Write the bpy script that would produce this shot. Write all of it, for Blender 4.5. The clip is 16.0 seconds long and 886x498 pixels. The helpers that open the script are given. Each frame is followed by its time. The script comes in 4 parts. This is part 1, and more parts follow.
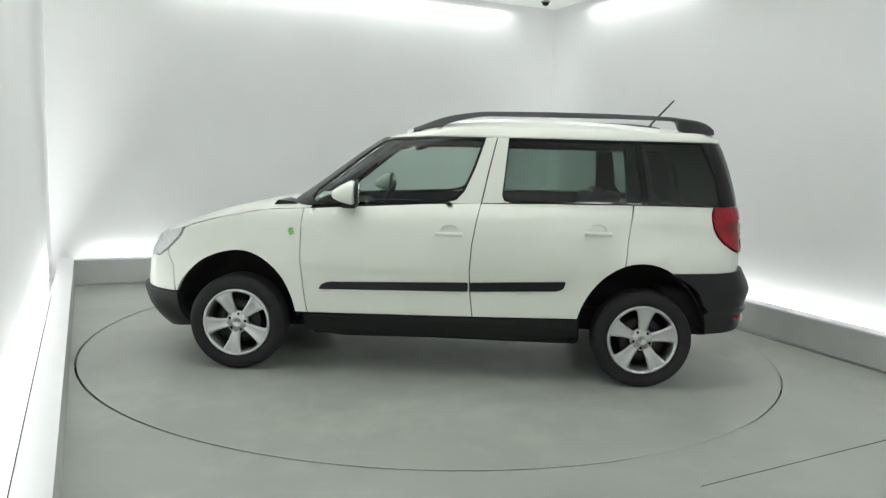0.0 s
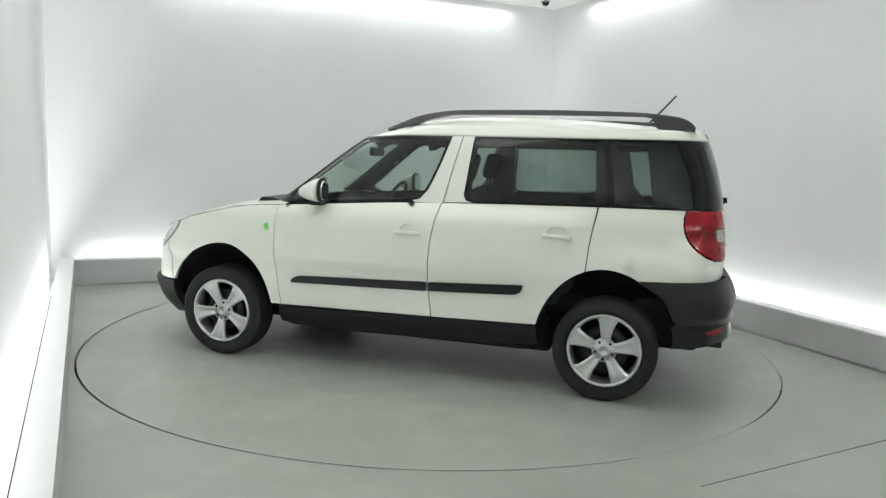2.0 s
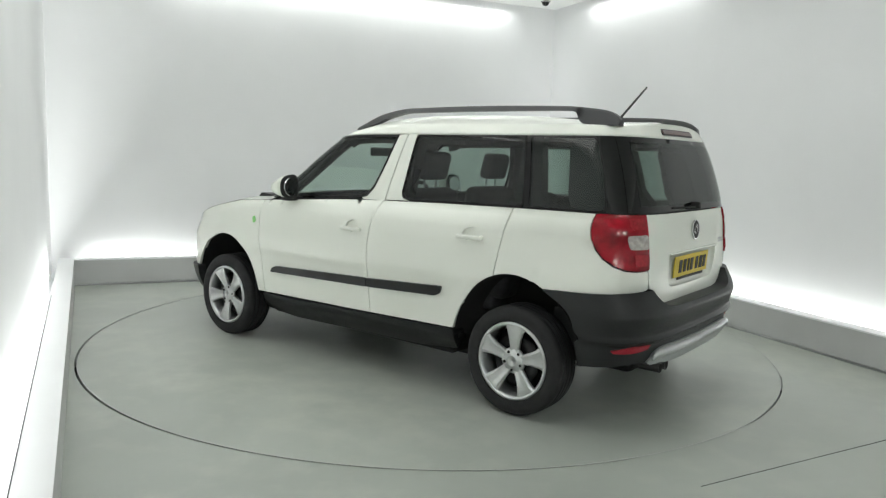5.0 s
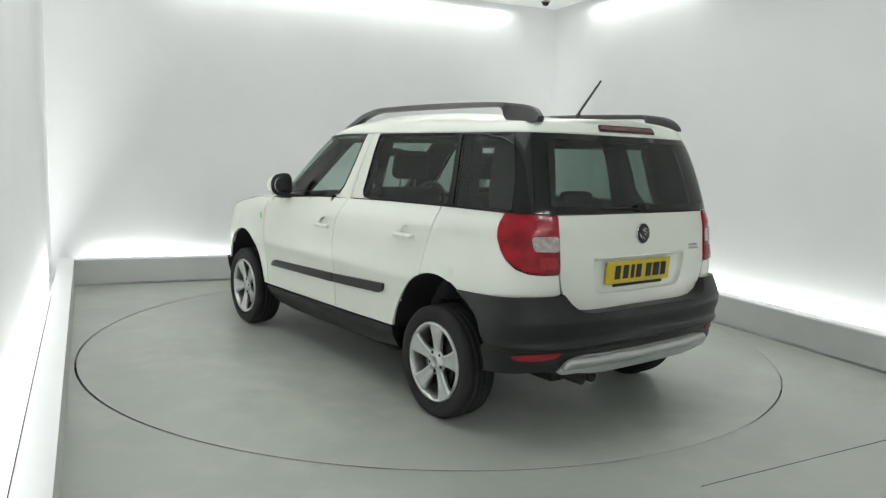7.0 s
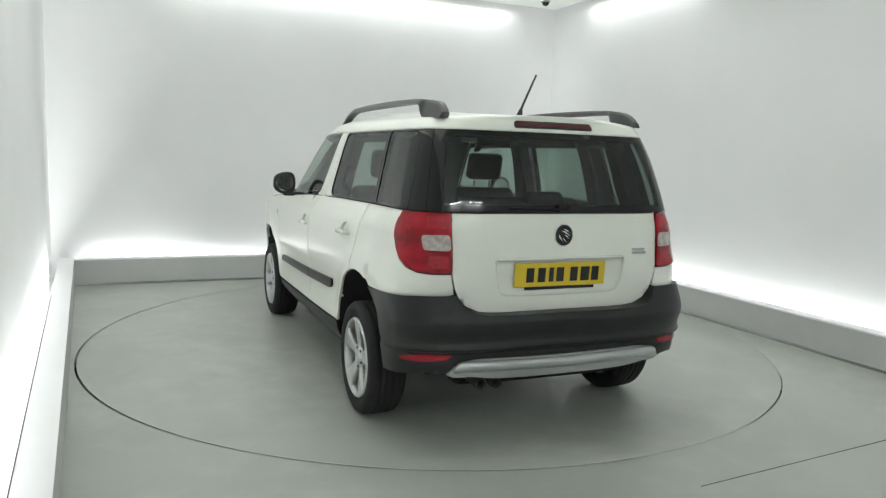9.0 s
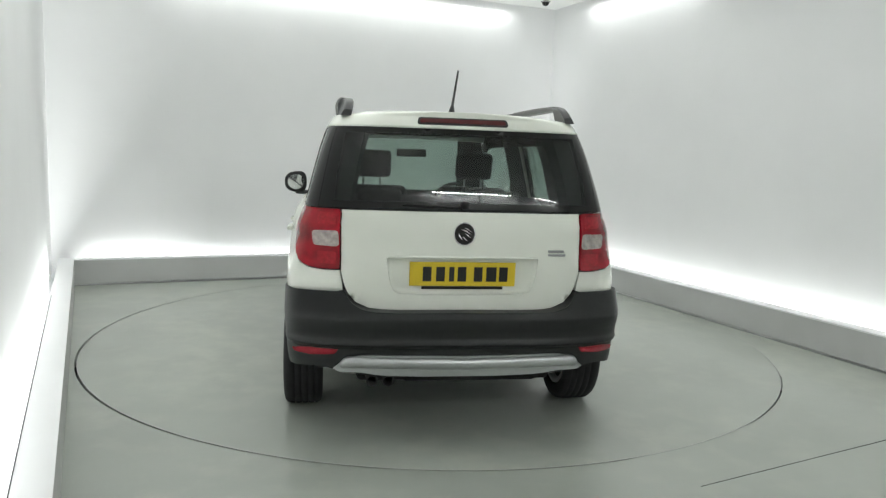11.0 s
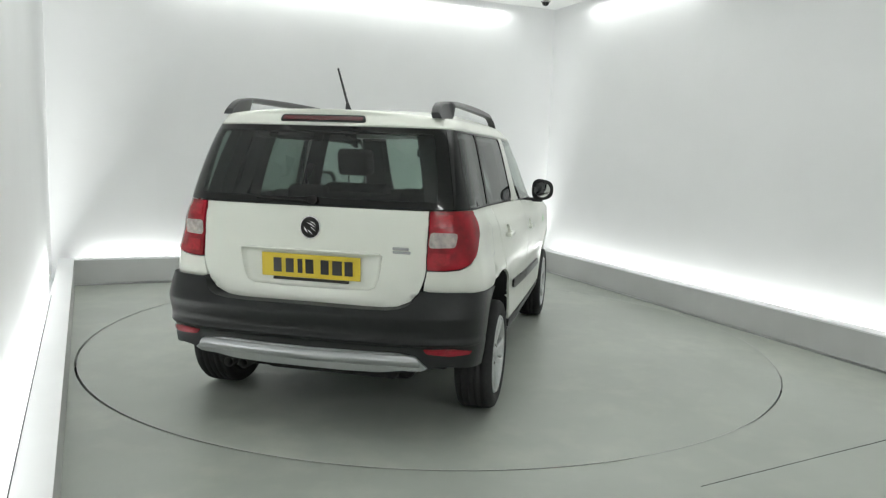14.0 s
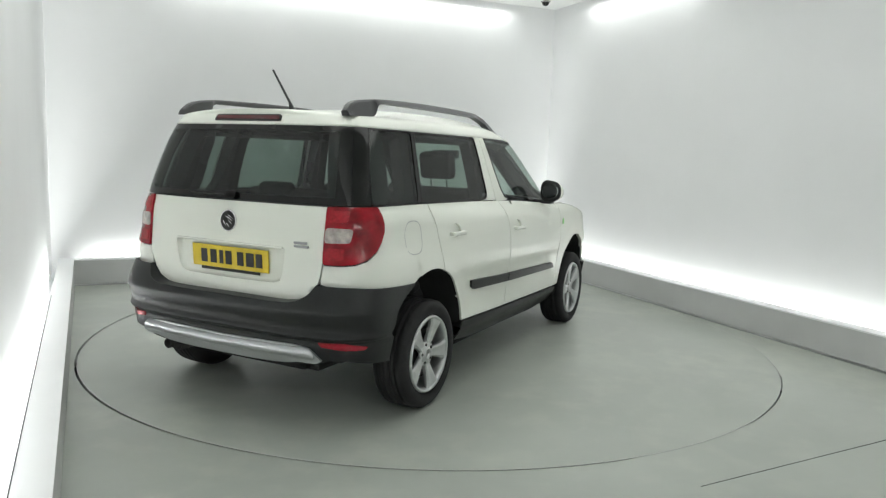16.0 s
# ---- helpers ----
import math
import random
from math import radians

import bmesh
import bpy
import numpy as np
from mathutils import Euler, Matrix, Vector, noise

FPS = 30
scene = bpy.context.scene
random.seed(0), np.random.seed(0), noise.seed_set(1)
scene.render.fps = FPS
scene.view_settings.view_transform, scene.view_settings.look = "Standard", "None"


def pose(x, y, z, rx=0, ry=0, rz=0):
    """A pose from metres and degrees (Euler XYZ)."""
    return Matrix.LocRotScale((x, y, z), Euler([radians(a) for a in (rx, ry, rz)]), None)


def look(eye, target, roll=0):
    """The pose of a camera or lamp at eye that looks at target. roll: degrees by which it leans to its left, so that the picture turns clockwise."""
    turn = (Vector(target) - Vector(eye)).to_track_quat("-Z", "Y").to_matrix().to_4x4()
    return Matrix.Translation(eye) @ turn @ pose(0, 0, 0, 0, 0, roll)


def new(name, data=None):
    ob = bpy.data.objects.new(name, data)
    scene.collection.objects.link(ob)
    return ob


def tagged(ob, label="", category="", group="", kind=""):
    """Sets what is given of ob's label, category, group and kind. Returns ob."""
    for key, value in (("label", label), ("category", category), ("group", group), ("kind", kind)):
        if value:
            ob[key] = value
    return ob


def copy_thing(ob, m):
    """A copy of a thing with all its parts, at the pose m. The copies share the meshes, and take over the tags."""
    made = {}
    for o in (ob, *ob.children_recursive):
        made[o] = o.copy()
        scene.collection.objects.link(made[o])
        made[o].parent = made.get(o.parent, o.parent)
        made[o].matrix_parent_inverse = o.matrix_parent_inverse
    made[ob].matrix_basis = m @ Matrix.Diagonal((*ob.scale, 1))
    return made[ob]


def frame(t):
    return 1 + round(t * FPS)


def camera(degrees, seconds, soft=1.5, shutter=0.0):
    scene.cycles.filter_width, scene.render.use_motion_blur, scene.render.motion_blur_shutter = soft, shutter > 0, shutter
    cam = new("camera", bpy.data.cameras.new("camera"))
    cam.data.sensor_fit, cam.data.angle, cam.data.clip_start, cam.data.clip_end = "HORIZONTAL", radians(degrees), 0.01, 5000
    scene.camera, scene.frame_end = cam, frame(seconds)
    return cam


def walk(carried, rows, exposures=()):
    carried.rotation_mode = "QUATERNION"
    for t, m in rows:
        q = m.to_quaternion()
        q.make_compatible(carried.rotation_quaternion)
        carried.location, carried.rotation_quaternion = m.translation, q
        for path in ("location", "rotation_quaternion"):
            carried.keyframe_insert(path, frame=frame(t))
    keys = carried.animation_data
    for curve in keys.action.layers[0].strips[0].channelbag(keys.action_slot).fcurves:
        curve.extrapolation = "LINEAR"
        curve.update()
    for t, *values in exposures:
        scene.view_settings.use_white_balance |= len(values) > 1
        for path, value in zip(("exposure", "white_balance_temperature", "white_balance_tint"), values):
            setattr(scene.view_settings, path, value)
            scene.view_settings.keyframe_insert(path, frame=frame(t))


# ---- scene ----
cam = camera(62.0, 16.0, soft=1.3)
EYE = Vector((0.0, -5.627, 1.437))
AIM = EYE + Vector((0.01193, 0.99158, -0.12895))
walk(cam, [(0, look(EYE, AIM, 1.9)), (16, look(EYE, AIM, 1.9))], [(0, -0.08, 6500, 10), (16, -0.08, 6500, 10)])

# ---- plan of the studio: corners on the floor ----
TABLE = Vector((0.004, 0.130, 0))      # middle of the turntable
RADIUS = 2.553
PLINTH_L0, PLINTH_LB, PLINTH_BR, PLINTH_R0 = (Vector(p) for p in ((0.459, -6.90, 0), (-3.576, 1.656, 0), (1.327, 3.745, 0), (5.864, -6.90, 0)))
PLINTH_H, TROUGH, CEILING = 0.253, 0.205, 3.28

world = bpy.data.worlds.new("world")
scene.world = world
world.use_nodes = True
world.node_tree.nodes["Background"].inputs[0].default_value = (0.8, 0.85, 0.85, 1)
world.node_tree.nodes["Background"].inputs[1].default_value = 0.05


def strip_lamp(name, a, b, z, width, watts, tilt):
    """A long tube light from a to b, tilted about its length from straight up (0) or down (180)."""
    data = bpy.data.lights.new(name, "AREA")
    data.shape, data.size, data.size_y, data.energy, data.color = "RECTANGLE", (b - a).length, width, watts, (0.97, 1.0, 0.97)
    ob = new(name, data)
    mid = (a + b) / 2
    turn = math.degrees(math.atan2(b.y - a.y, b.x - a.x))
    ob.matrix_world = pose(mid.x, mid.y, z, 0, 0, turn) @ pose(0, 0, 0, 180 + tilt, 0, 0)
    return ob


def outward(a, b):
    d = (b - a).normalized()
    return Vector((-d.y, d.x, 0))


N_LEFT, N_BACK, N_RIGHT = outward(PLINTH_L0, PLINTH_LB), outward(PLINTH_LB, PLINTH_BR), outward(PLINTH_BR, PLINTH_R0)
LOW_W, HIGH_W, TOP_W = 8.0, 1.7, 60.0
N_FRONT = Vector((0, -1, 0))
for a, b, n, low, high in ((PLINTH_L0, PLINTH_LB, N_LEFT, 1.9, 0.4), (PLINTH_LB, PLINTH_BR, N_BACK, 1.03, 2.0), (PLINTH_BR, PLINTH_R0, N_RIGHT, 1.0, 1.8),
                           (PLINTH_R0, PLINTH_L0, N_FRONT, 0.35, 8.6)):
    d = (b - a).normalized()
    p, q = a + n * 0.172 + d * 0.1, b + n * 0.172 - d * 0.1
    if n is N_LEFT:
        q -= d * 0.5
    strip_lamp("trough_light", p, q, 0.17, 0.05, LOW_W * low * (q - p).length, 0)
    p, q = a + n * 0.08 + d * (0.6 if n is N_RIGHT else 0.9), b + n * 0.08 - d * 0.45
    if n is N_LEFT:
        p = q - d * 3.6
    if n is N_RIGHT:
        q = p + d * 1.9
    if n is N_FRONT:
        for k in (0.27, 0.73):
            c = p.lerp(q, k)
            strip_lamp("cove_light", c - d * 0.6, c + d * 0.6, CEILING - 0.06, 0.06, HIGH_W * high * (q - p).length / 2, 180)
        continue
    strip_lamp("cove_light", p, q, CEILING - 0.06, 0.06, HIGH_W * high * (q - p).length, 180)
top = bpy.data.lights.new("softbox_light", "AREA")
top.shape, top.size, top.size_y, top.energy, top.color = "RECTANGLE", 4.2, 3.4, TOP_W, (0.97, 1.0, 0.97)
top_ob = new("softbox_light", top)
top_ob.matrix_world = pose(0.2, -0.6, CEILING - 0.13, 0, 0, 25)


# ---- materials ----
def material(name, colour, rough=0.5, metal=0.0, vary=0.08, scale=3.0, bump=0.0, bump_scale=200.0, coat=0.0, rough_vary=0.0, shine=0.5):
    m = bpy.data.materials.new(name)
    m.use_nodes = True
    t = m.node_tree
    b = t.nodes["Principled BSDF"]
    b.inputs["Roughness"].default_value, b.inputs["Metallic"].default_value = rough, metal
    b.inputs["Specular IOR Level"].default_value = shine
    b.inputs["Coat Weight"].default_value, b.inputs["Coat Roughness"].default_value = coat, 0.05
    where = t.nodes.new("ShaderNodeTexCoord")
    n = t.nodes.new("ShaderNodeTexNoise")
    n.inputs["Scale"].default_value, n.inputs["Detail"].default_value = scale, 5
    t.links.new(where.outputs["Object"], n.inputs["Vector"])
    ramp = t.nodes.new("ShaderNodeValToRGB")
    ramp.color_ramp.elements[0].position, ramp.color_ramp.elements[1].position = 0.3, 0.7
    ramp.color_ramp.elements[0].color = (*[max(0, c * (1 - vary)) for c in colour], 1)
    ramp.color_ramp.elements[1].color = (*[min(1, c * (1 + vary)) for c in colour], 1)
    t.links.new(n.outputs["Fac"], ramp.inputs["Fac"])
    t.links.new(ramp.outputs["Color"], b.inputs["Base Color"])
    if rough_vary:
        r = t.nodes.new("ShaderNodeMapRange")
        r.inputs["To Min"].default_value, r.inputs["To Max"].default_value = rough - rough_vary, rough + rough_vary
        n2 = t.nodes.new("ShaderNodeTexNoise")
        n2.inputs["Scale"].default_value, n2.inputs["Detail"].default_value = scale * 2.3, 6
        t.links.new(where.outputs["Object"], n2.inputs["Vector"])
        t.links.new(n2.outputs["Fac"], r.inputs["Value"])
        t.links.new(r.outputs["Result"], b.inputs["Roughness"])
    if bump:
        f = t.nodes.new("ShaderNodeTexNoise")
        f.inputs["Scale"].default_value, f.inputs["Detail"].default_value = bump_scale, 3
        k = t.nodes.new("ShaderNodeBump")
        k.inputs["Strength"].default_value, k.inputs["Distance"].default_value = bump, 0.002
        t.links.new(where.outputs["Object"], f.inputs["Vector"])
        t.links.new(f.outputs["Fac"], k.inputs["Height"])
        t.links.new(k.outputs["Normal"], b.inputs["Normal"])
    return m


def glass(name, tint, gloss_rough=0.01):
    """A thin tinted pane: what lies behind it, coloured, and a mirror image by Fresnel."""
    m = bpy.data.materials.new(name)
    m.use_nodes = True
    t = m.node_tree
    t.nodes.clear()
    out, mix = t.nodes.new("ShaderNodeOutputMaterial"), t.nodes.new("ShaderNodeMixShader")
    clear, shine, facing = t.nodes.new("ShaderNodeBsdfTransparent"), t.nodes.new("ShaderNodeBsdfGlossy"), t.nodes.new("ShaderNodeLayerWeight")
    clear.inputs["Color"].default_value = (*tint, 1)
    shine.inputs["Roughness"].default_value = gloss_rough
    power, scale = t.nodes.new("ShaderNodeMath"), t.nodes.new("ShaderNodeMath")
    facing.inputs["Blend"].default_value = 0.5
    power.operation, scale.operation = "POWER", "MULTIPLY_ADD"
    power.inputs[1].default_value, scale.inputs[1].default_value, scale.inputs[2].default_value = 5.0, 0.9, 0.06
    t.links.new(facing.outputs["Facing"], power.inputs[0])
    t.links.new(power.outputs[0], scale.inputs[0])
    t.links.new(scale.outputs[0], mix.inputs[0])
    t.links.new(clear.outputs[0], mix.inputs[1])
    t.links.new(shine.outputs[0], mix.inputs[2])
    t.links.new(mix.outputs[0], out.inputs[0])
    return m


WALL = material("white_wall_paint", (0.78, 0.785, 0.79), 0.75, vary=0.03, scale=0.9, bump=0.06, bump_scale=120)
CEIL = material("white_ceiling_paint", (0.78, 0.79, 0.78), 0.8, vary=0.01)
PLINTH = material("grey_plinth_paint", (0.52, 0.525, 0.52), 0.6, vary=0.05, scale=2.5, bump=0.05)
FLOOR = material("grey_floor_paint", (0.375, 0.402, 0.365), 0.36, vary=0.08, scale=1.1, bump=0.03, bump_scale=60, rough_vary=0.07)
# scuffs: broad paler patches broken up by fine dirt
t = FLOOR.node_tree
ramp = [n for n in t.nodes if n.type == "VALTORGB"][0]
where = [n for n in t.nodes if n.type == "TEX_COORD"][0]
broad, fine, mask, mix = t.nodes.new("ShaderNodeTexNoise"), t.nodes.new("ShaderNodeTexNoise"), t.nodes.new("ShaderNodeMath"), t.nodes.new("ShaderNodeMixRGB")
broad.inputs["Scale"].default_value, broad.inputs["Detail"].default_value, broad.inputs["Distortion"].default_value = 0.55, 6, 1.2
fine.inputs["Scale"].default_value, fine.inputs["Detail"].default_value = 5.0, 8
mask.operation = "MULTIPLY"
for n in (broad, fine):
    t.links.new(where.outputs["Object"], n.inputs["Vector"])
lift = t.nodes.new("ShaderNodeMapRange")
lift.inputs["From Min"].default_value, lift.inputs["From Max"].default_value, lift.inputs["To Max"].default_value = 0.22, 0.42, 0.6
t.links.new(broad.outputs["Fac"], mask.inputs[0])
t.links.new(fine.outputs["Fac"], mask.inputs[1])
t.links.new(mask.outputs[0], lift.inputs["Value"])
t.links.new(lift.outputs["Result"], mix.inputs["Fac"])
t.links.new(ramp.outputs["Color"], mix.inputs["Color1"])
mix.inputs["Color2"].default_value = (0.49, 0.51, 0.45, 1)
t.links.new(mix.outputs["Color"], t.nodes["Principled BSDF"].inputs["Base Color"])
GAP = material("dark_gap", (0.02, 0.02, 0.02), 0.9)
PAINT = material("white_car_paint", (0.785, 0.805, 0.735), 0.27, vary=0.015, scale=2, coat=0.25)
PLASTIC = material("black_textured_plastic", (0.0125, 0.0135, 0.014), 0.42, vary=0.15, scale=8, bump=0.15, bump_scale=500, shine=0.36)
SATIN = material("black_satin_plastic", (0.008, 0.0085, 0.009), 0.38, vary=0.15, scale=8, bump=0.1, bump_scale=400, shine=0.35)
RAIL = material("black_rail_plastic", (0.03, 0.031, 0.033), 0.4, vary=0.1, scale=8)
GLOSSBLACK = material("gloss_black_trim", (0.004, 0.0045, 0.0045), 0.08, vary=0.05, shine=0.4)
INNER = material("dark_inner_body", (0.008, 0.008, 0.008), 0.9)
RUBBER = material("tyre_rubber", (0.010, 0.010, 0.011), 0.8, vary=0.2, scale=20, bump=0.2, bump_scale=150)
ALLOY = material("silver_alloy", (0.55, 0.56, 0.56), 0.36, metal=0.75, vary=0.05, scale=14)
DARKALLOY = material("dark_brake_metal", (0.03, 0.03, 0.03), 0.5, metal=0.6)
SILVER = material("silver_skid_plate", (0.47, 0.48, 0.49), 0.32, metal=0.85, vary=0.05)
CHROME = material("chrome", (0.75, 0.75, 0.76), 0.08, metal=1.0, vary=0.0)
RED = material("red_lamp_lens", (0.27, 0.004, 0.012), 0.12, vary=0.45, scale=11, coat=0.1, bump=0.25, bump_scale=70, shine=0.35)
BRIGHTRED = material("bright_red_lens", (0.33, 0.007, 0.016), 0.25, vary=0.25, scale=60)
REFLECTRED = material("dull_red_reflector", (0.27, 0.01, 0.02), 0.25, vary=0.15, scale=50)
DARKRED = material("dark_red_lens", (0.09, 0.01, 0.013), 0.2, vary=0.1, coat=0.5)
LENS = material("clear_lamp_lens", (0.42, 0.37, 0.35), 0.2, vary=0.3, scale=40, coat=0.2)
HEADLENS = material("headlight_lens", (0.6, 0.62, 0.63), 0.1, vary=0.2, scale=14, coat=1.0)
YELLOW = material("yellow_plate", (0.66, 0.49, 0.02), 0.45, vary=0.03)
INK = material("black_ink", (0.012, 0.012, 0.012), 0.6)
FABRIC = material("dark_seat_fabric", (0.035, 0.035, 0.038), 0.9, vary=0.2, scale=30, bump=0.3, bump_scale=400)
TRIM = material("dark_cabin_plastic", (0.03, 0.03, 0.032), 0.7, vary=0.1)
LINING = material("grey_headlining", (0.35, 0.36, 0.35), 0.9, vary=0.05)
GREEN = material("green_badge", (0.2, 0.58, 0.16), 0.4)
GREY = material("grey_badge", (0.35, 0.36, 0.36), 0.35, metal=0.6)
CLEAR = glass("green_tinted_glass", (0.66, 0.75, 0.71))
PRIVACY = glass("dark_privacy_glass", (0.37, 0.45, 0.415))
MIRROR = material("mirror_glass", (0.6, 0.61, 0.62), 0.02, metal=1.0, vary=0.0)


# ---- mesh helpers ----
def part(name, bm, mat, parent=None, label="", smooth=True):
    mesh = bpy.data.meshes.new(name)
    bm.normal_update()
    if smooth:
        for f in bm.faces:
            f.smooth = True
    way = bm.verts.layers.float_vector.get("way")
    ways = [tuple(v[way]) for v in bm.verts] if way is not None else None
    bm.to_mesh(mesh)
    bm.free()
    mesh.materials.append(mat)
    if ways:
        mesh.normals_split_custom_set_from_vertices(ways)
        mesh.attributes.remove(mesh.attributes["way"])
    ob = new(name, mesh)
    if parent is not None:
        ob.parent = parent
    if label:
        tagged(ob, label)
    return ob


def box(bm, lo, hi, m=None, bevel=0.0, segments=2):
    c, s = (Vector(lo) + Vector(hi)) / 2, Vector(hi) - Vector(lo)
    tmp = bmesh.new()
    bmesh.ops.create_cube(tmp, size=1.0, matrix=Matrix.Translation(c) @ Matrix.Diagonal((*s, 1)))
    if bevel:
        bmesh.ops.bevel(tmp, geom=tmp.edges[:], offset=bevel, segments=segments, affect="EDGES", profile=0.5)
    if m is not None:
        tmp.transform(m)
    add_mesh(bm, tmp)
    return bm


def add_mesh(bm, tmp):
    vs = {v: bm.verts.new(v.co) for v in tmp.verts}
    for f in tmp.faces:
        bm.faces.new([vs[v] for v in f.verts])
    tmp.free()


def cylinder(bm, a, b, r0, r1=None, seg=16):
    a, b = Vector(a), Vector(b)
    r1 = r0 if r1 is None else r1
    tmp = bmesh.new()
    turn = (b - a).to_track_quat("Z", "Y").to_matrix().to_4x4()
    bmesh.ops.create_cone(tmp, cap_ends=True, segments=seg, radius1=r0, radius2=r1, depth=(b - a).length, matrix=Matrix.Translation((a + b) / 2) @ turn)
    add_mesh(bm, tmp)
    return bm


def revolve(profile, seg=48, closed=True):
    """Turns (radius, y) points about the y axis."""
    bm = bmesh.new()
    rings = []
    for k in range(seg):
        a = 2 * math.pi * k / seg
        rings.append([bm.verts.new((r * math.cos(a), y, r * math.sin(a))) for r, y in profile])
    n = len(profile)
    for k in range(seg):
        p, q = rings[k], rings[(k + 1) % seg]
        for i in range(n if closed else n - 1):
            j = (i + 1) % n
            bm.faces.new((p[i], p[j], q[j], q[i]))
    bmesh.ops.recalc_face_normals(bm, faces=bm.faces)
    return bm


def prism(bm, pts, a, b, axis="z"):
    """A closed outline (2D) drawn out from a to b along an axis."""
    def put(p, h):
        return {"z": (p[0], p[1], h), "y": (p[0], h, p[1]), "x": (h, p[0], p[1])}[axis]
    lo, hi = [bm.verts.new(put(p, a)) for p in pts], [bm.verts.new(put(p, b)) for p in pts]
    n = len(pts)
    fs = [bm.faces.new(lo), bm.faces.new(hi)] + [bm.faces.new((lo[i], lo[(i + 1) % n], hi[(i + 1) % n], hi[i])) for i in range(n)]
    bmesh.ops.recalc_face_normals(bm, faces=fs)
    return bm


# ---- the studio ----
def wall_slab(name, a, b, n, z0, z1, thick, mat):
    bm = bmesh.new()
    prism(bm, [(p.x, p.y) for p in (a, b, b + n * thick, a + n * thick)], z0, z1)
    return tagged(part(name, bm, mat, smooth=False), kind="structure")


def meet(p, d, q, e):
    """Where two lines on the floor cross."""
    k = ((q - p).x * e.y - (q - p).y * e.x) / (d.x * e.y - d.y * e.x)
    return p + d * k


DIR_L, DIR_B, DIR_R = (PLINTH_LB - PLINTH_L0).normalized(), (PLINTH_BR - PLINTH_LB).normalized(), (PLINTH_R0 - PLINTH_BR).normalized()
W_LB = meet(PLINTH_LB + N_LEFT * TROUGH, DIR_L, PLINTH_LB + N_BACK * TROUGH, DIR_B)
W_BR = meet(PLINTH_BR + N_RIGHT * TROUGH, DIR_R, PLINTH_BR + N_BACK * TROUGH, DIR_B)
W_L0 = meet(PLINTH_L0 + N_LEFT * TROUGH, DIR_L, PLINTH_L0 + N_FRONT * TROUGH, Vector((1, 0, 0)))
W_R0 = meet(PLINTH_R0 + N_RIGHT * TROUGH, DIR_R, PLINTH_R0 + N_FRONT * TROUGH, Vector((1, 0, 0)))
wall_slab("wall_left", W_L0, W_LB, N_LEFT, -0.05, CEILING, 0.12, WALL)
wall_slab("wall_back", W_LB, W_BR, N_BACK, -0.05, CEILING, 0.12, WALL)
wall_slab("wall_right", W_BR, W_R0, N_RIGHT, -0.05, CEILING, 0.12, WALL)
wall_slab("wall_front", W_R0, W_L0, Vector((0, -1, 0)), -0.05, CEILING, 0.12, WALL)
T = 0.03
P_LB = meet(PLINTH_LB + N_LEFT * T, DIR_L, PLINTH_LB + N_BACK * T, DIR_B)
P_BR = meet(PLINTH_BR + N_RIGHT * T, DIR_R, PLINTH_BR + N_BACK * T, DIR_B)
for a, b, c, e in ((PLINTH_L0, PLINTH_LB, P_LB, PLINTH_L0 + N_LEFT * T), (PLINTH_LB, PLINTH_BR, P_BR, P_LB), (PLINTH_BR, PLINTH_R0, PLINTH_R0 + N_RIGHT * T, P_BR),
                   (PLINTH_R0, PLINTH_L0, PLINTH_L0 + N_FRONT * T, PLINTH_R0 + N_FRONT * T)):
    bm = bmesh.new()
    prism(bm, [(p.x, p.y) for p in (a, b, c, e)], 0.0, PLINTH_H)
    tagged(part("plinth", bm, PLINTH, smooth=False), "grey painted low upstand hiding the trough lights", kind="structure")
# white boards on top of the plinths, up to the light slot
BOARD = 0.139
B_LB = meet(PLINTH_LB + N_LEFT * BOARD, DIR_L, PLINTH_LB + N_BACK * BOARD, DIR_B)
B_BR = meet(PLINTH_BR + N_RIGHT * BOARD, DIR_R, PLINTH_BR + N_BACK * BOARD, DIR_B)
B_L0, B_R0 = PLINTH_L0 + N_LEFT * BOARD, PLINTH_R0 + N_RIGHT * BOARD
for a, b, c, e in ((PLINTH_L0, PLINTH_LB, B_LB, B_L0), (PLINTH_LB, PLINTH_BR, B_BR, B_LB), (PLINTH_BR, PLINTH_R0, B_R0, B_BR), (PLINTH_R0, PLINTH_L0, PLINTH_L0 + N_FRONT * BOARD, PLINTH_R0 + N_FRONT * BOARD)):
    bm = bmesh.new()
    prism(bm, [(p.x, p.y) for p in (a, b, c, e)], PLINTH_H + 0.0005, PLINTH_H + 0.012)
    tagged(part("plinth_board", bm, WALL, smooth=False), "white board along the top of the plinth", kind="structure")
# thin dark strip laid on the left board, along part of its outer edge
a, b = B_L0 + DIR_L * 2.6, B_L0 + DIR_L * 7.6
bm = bmesh.new()
prism(bm, [(p.x, p.y) for p in (a - N_LEFT * 0.008, b - N_LEFT * 0.008, b - N_LEFT * 0.003, a - N_LEFT * 0.005)], PLINTH_H + 0.012, PLINTH_H + 0.0135)
tagged(part("board_joint", bm, GAP, smooth=False), kind="structure")
for a, b, c, e in ((PLINTH_L0, PLINTH_LB, W_LB, W_L0), (PLINTH_LB, PLINTH_BR, W_BR, W_LB), (PLINTH_BR, PLINTH_R0, W_R0, W_BR), (PLINTH_R0, PLINTH_L0, W_L0, W_R0)):
    bm = bmesh.new()
    prism(bm, [(p.x, p.y) for p in (a, b, c, e)], 0.004, 0.02)
    tagged(part("trough_bed", bm, WALL, smooth=False), "white painted bed of the light trough", kind="structure")
bm = bmesh.new()
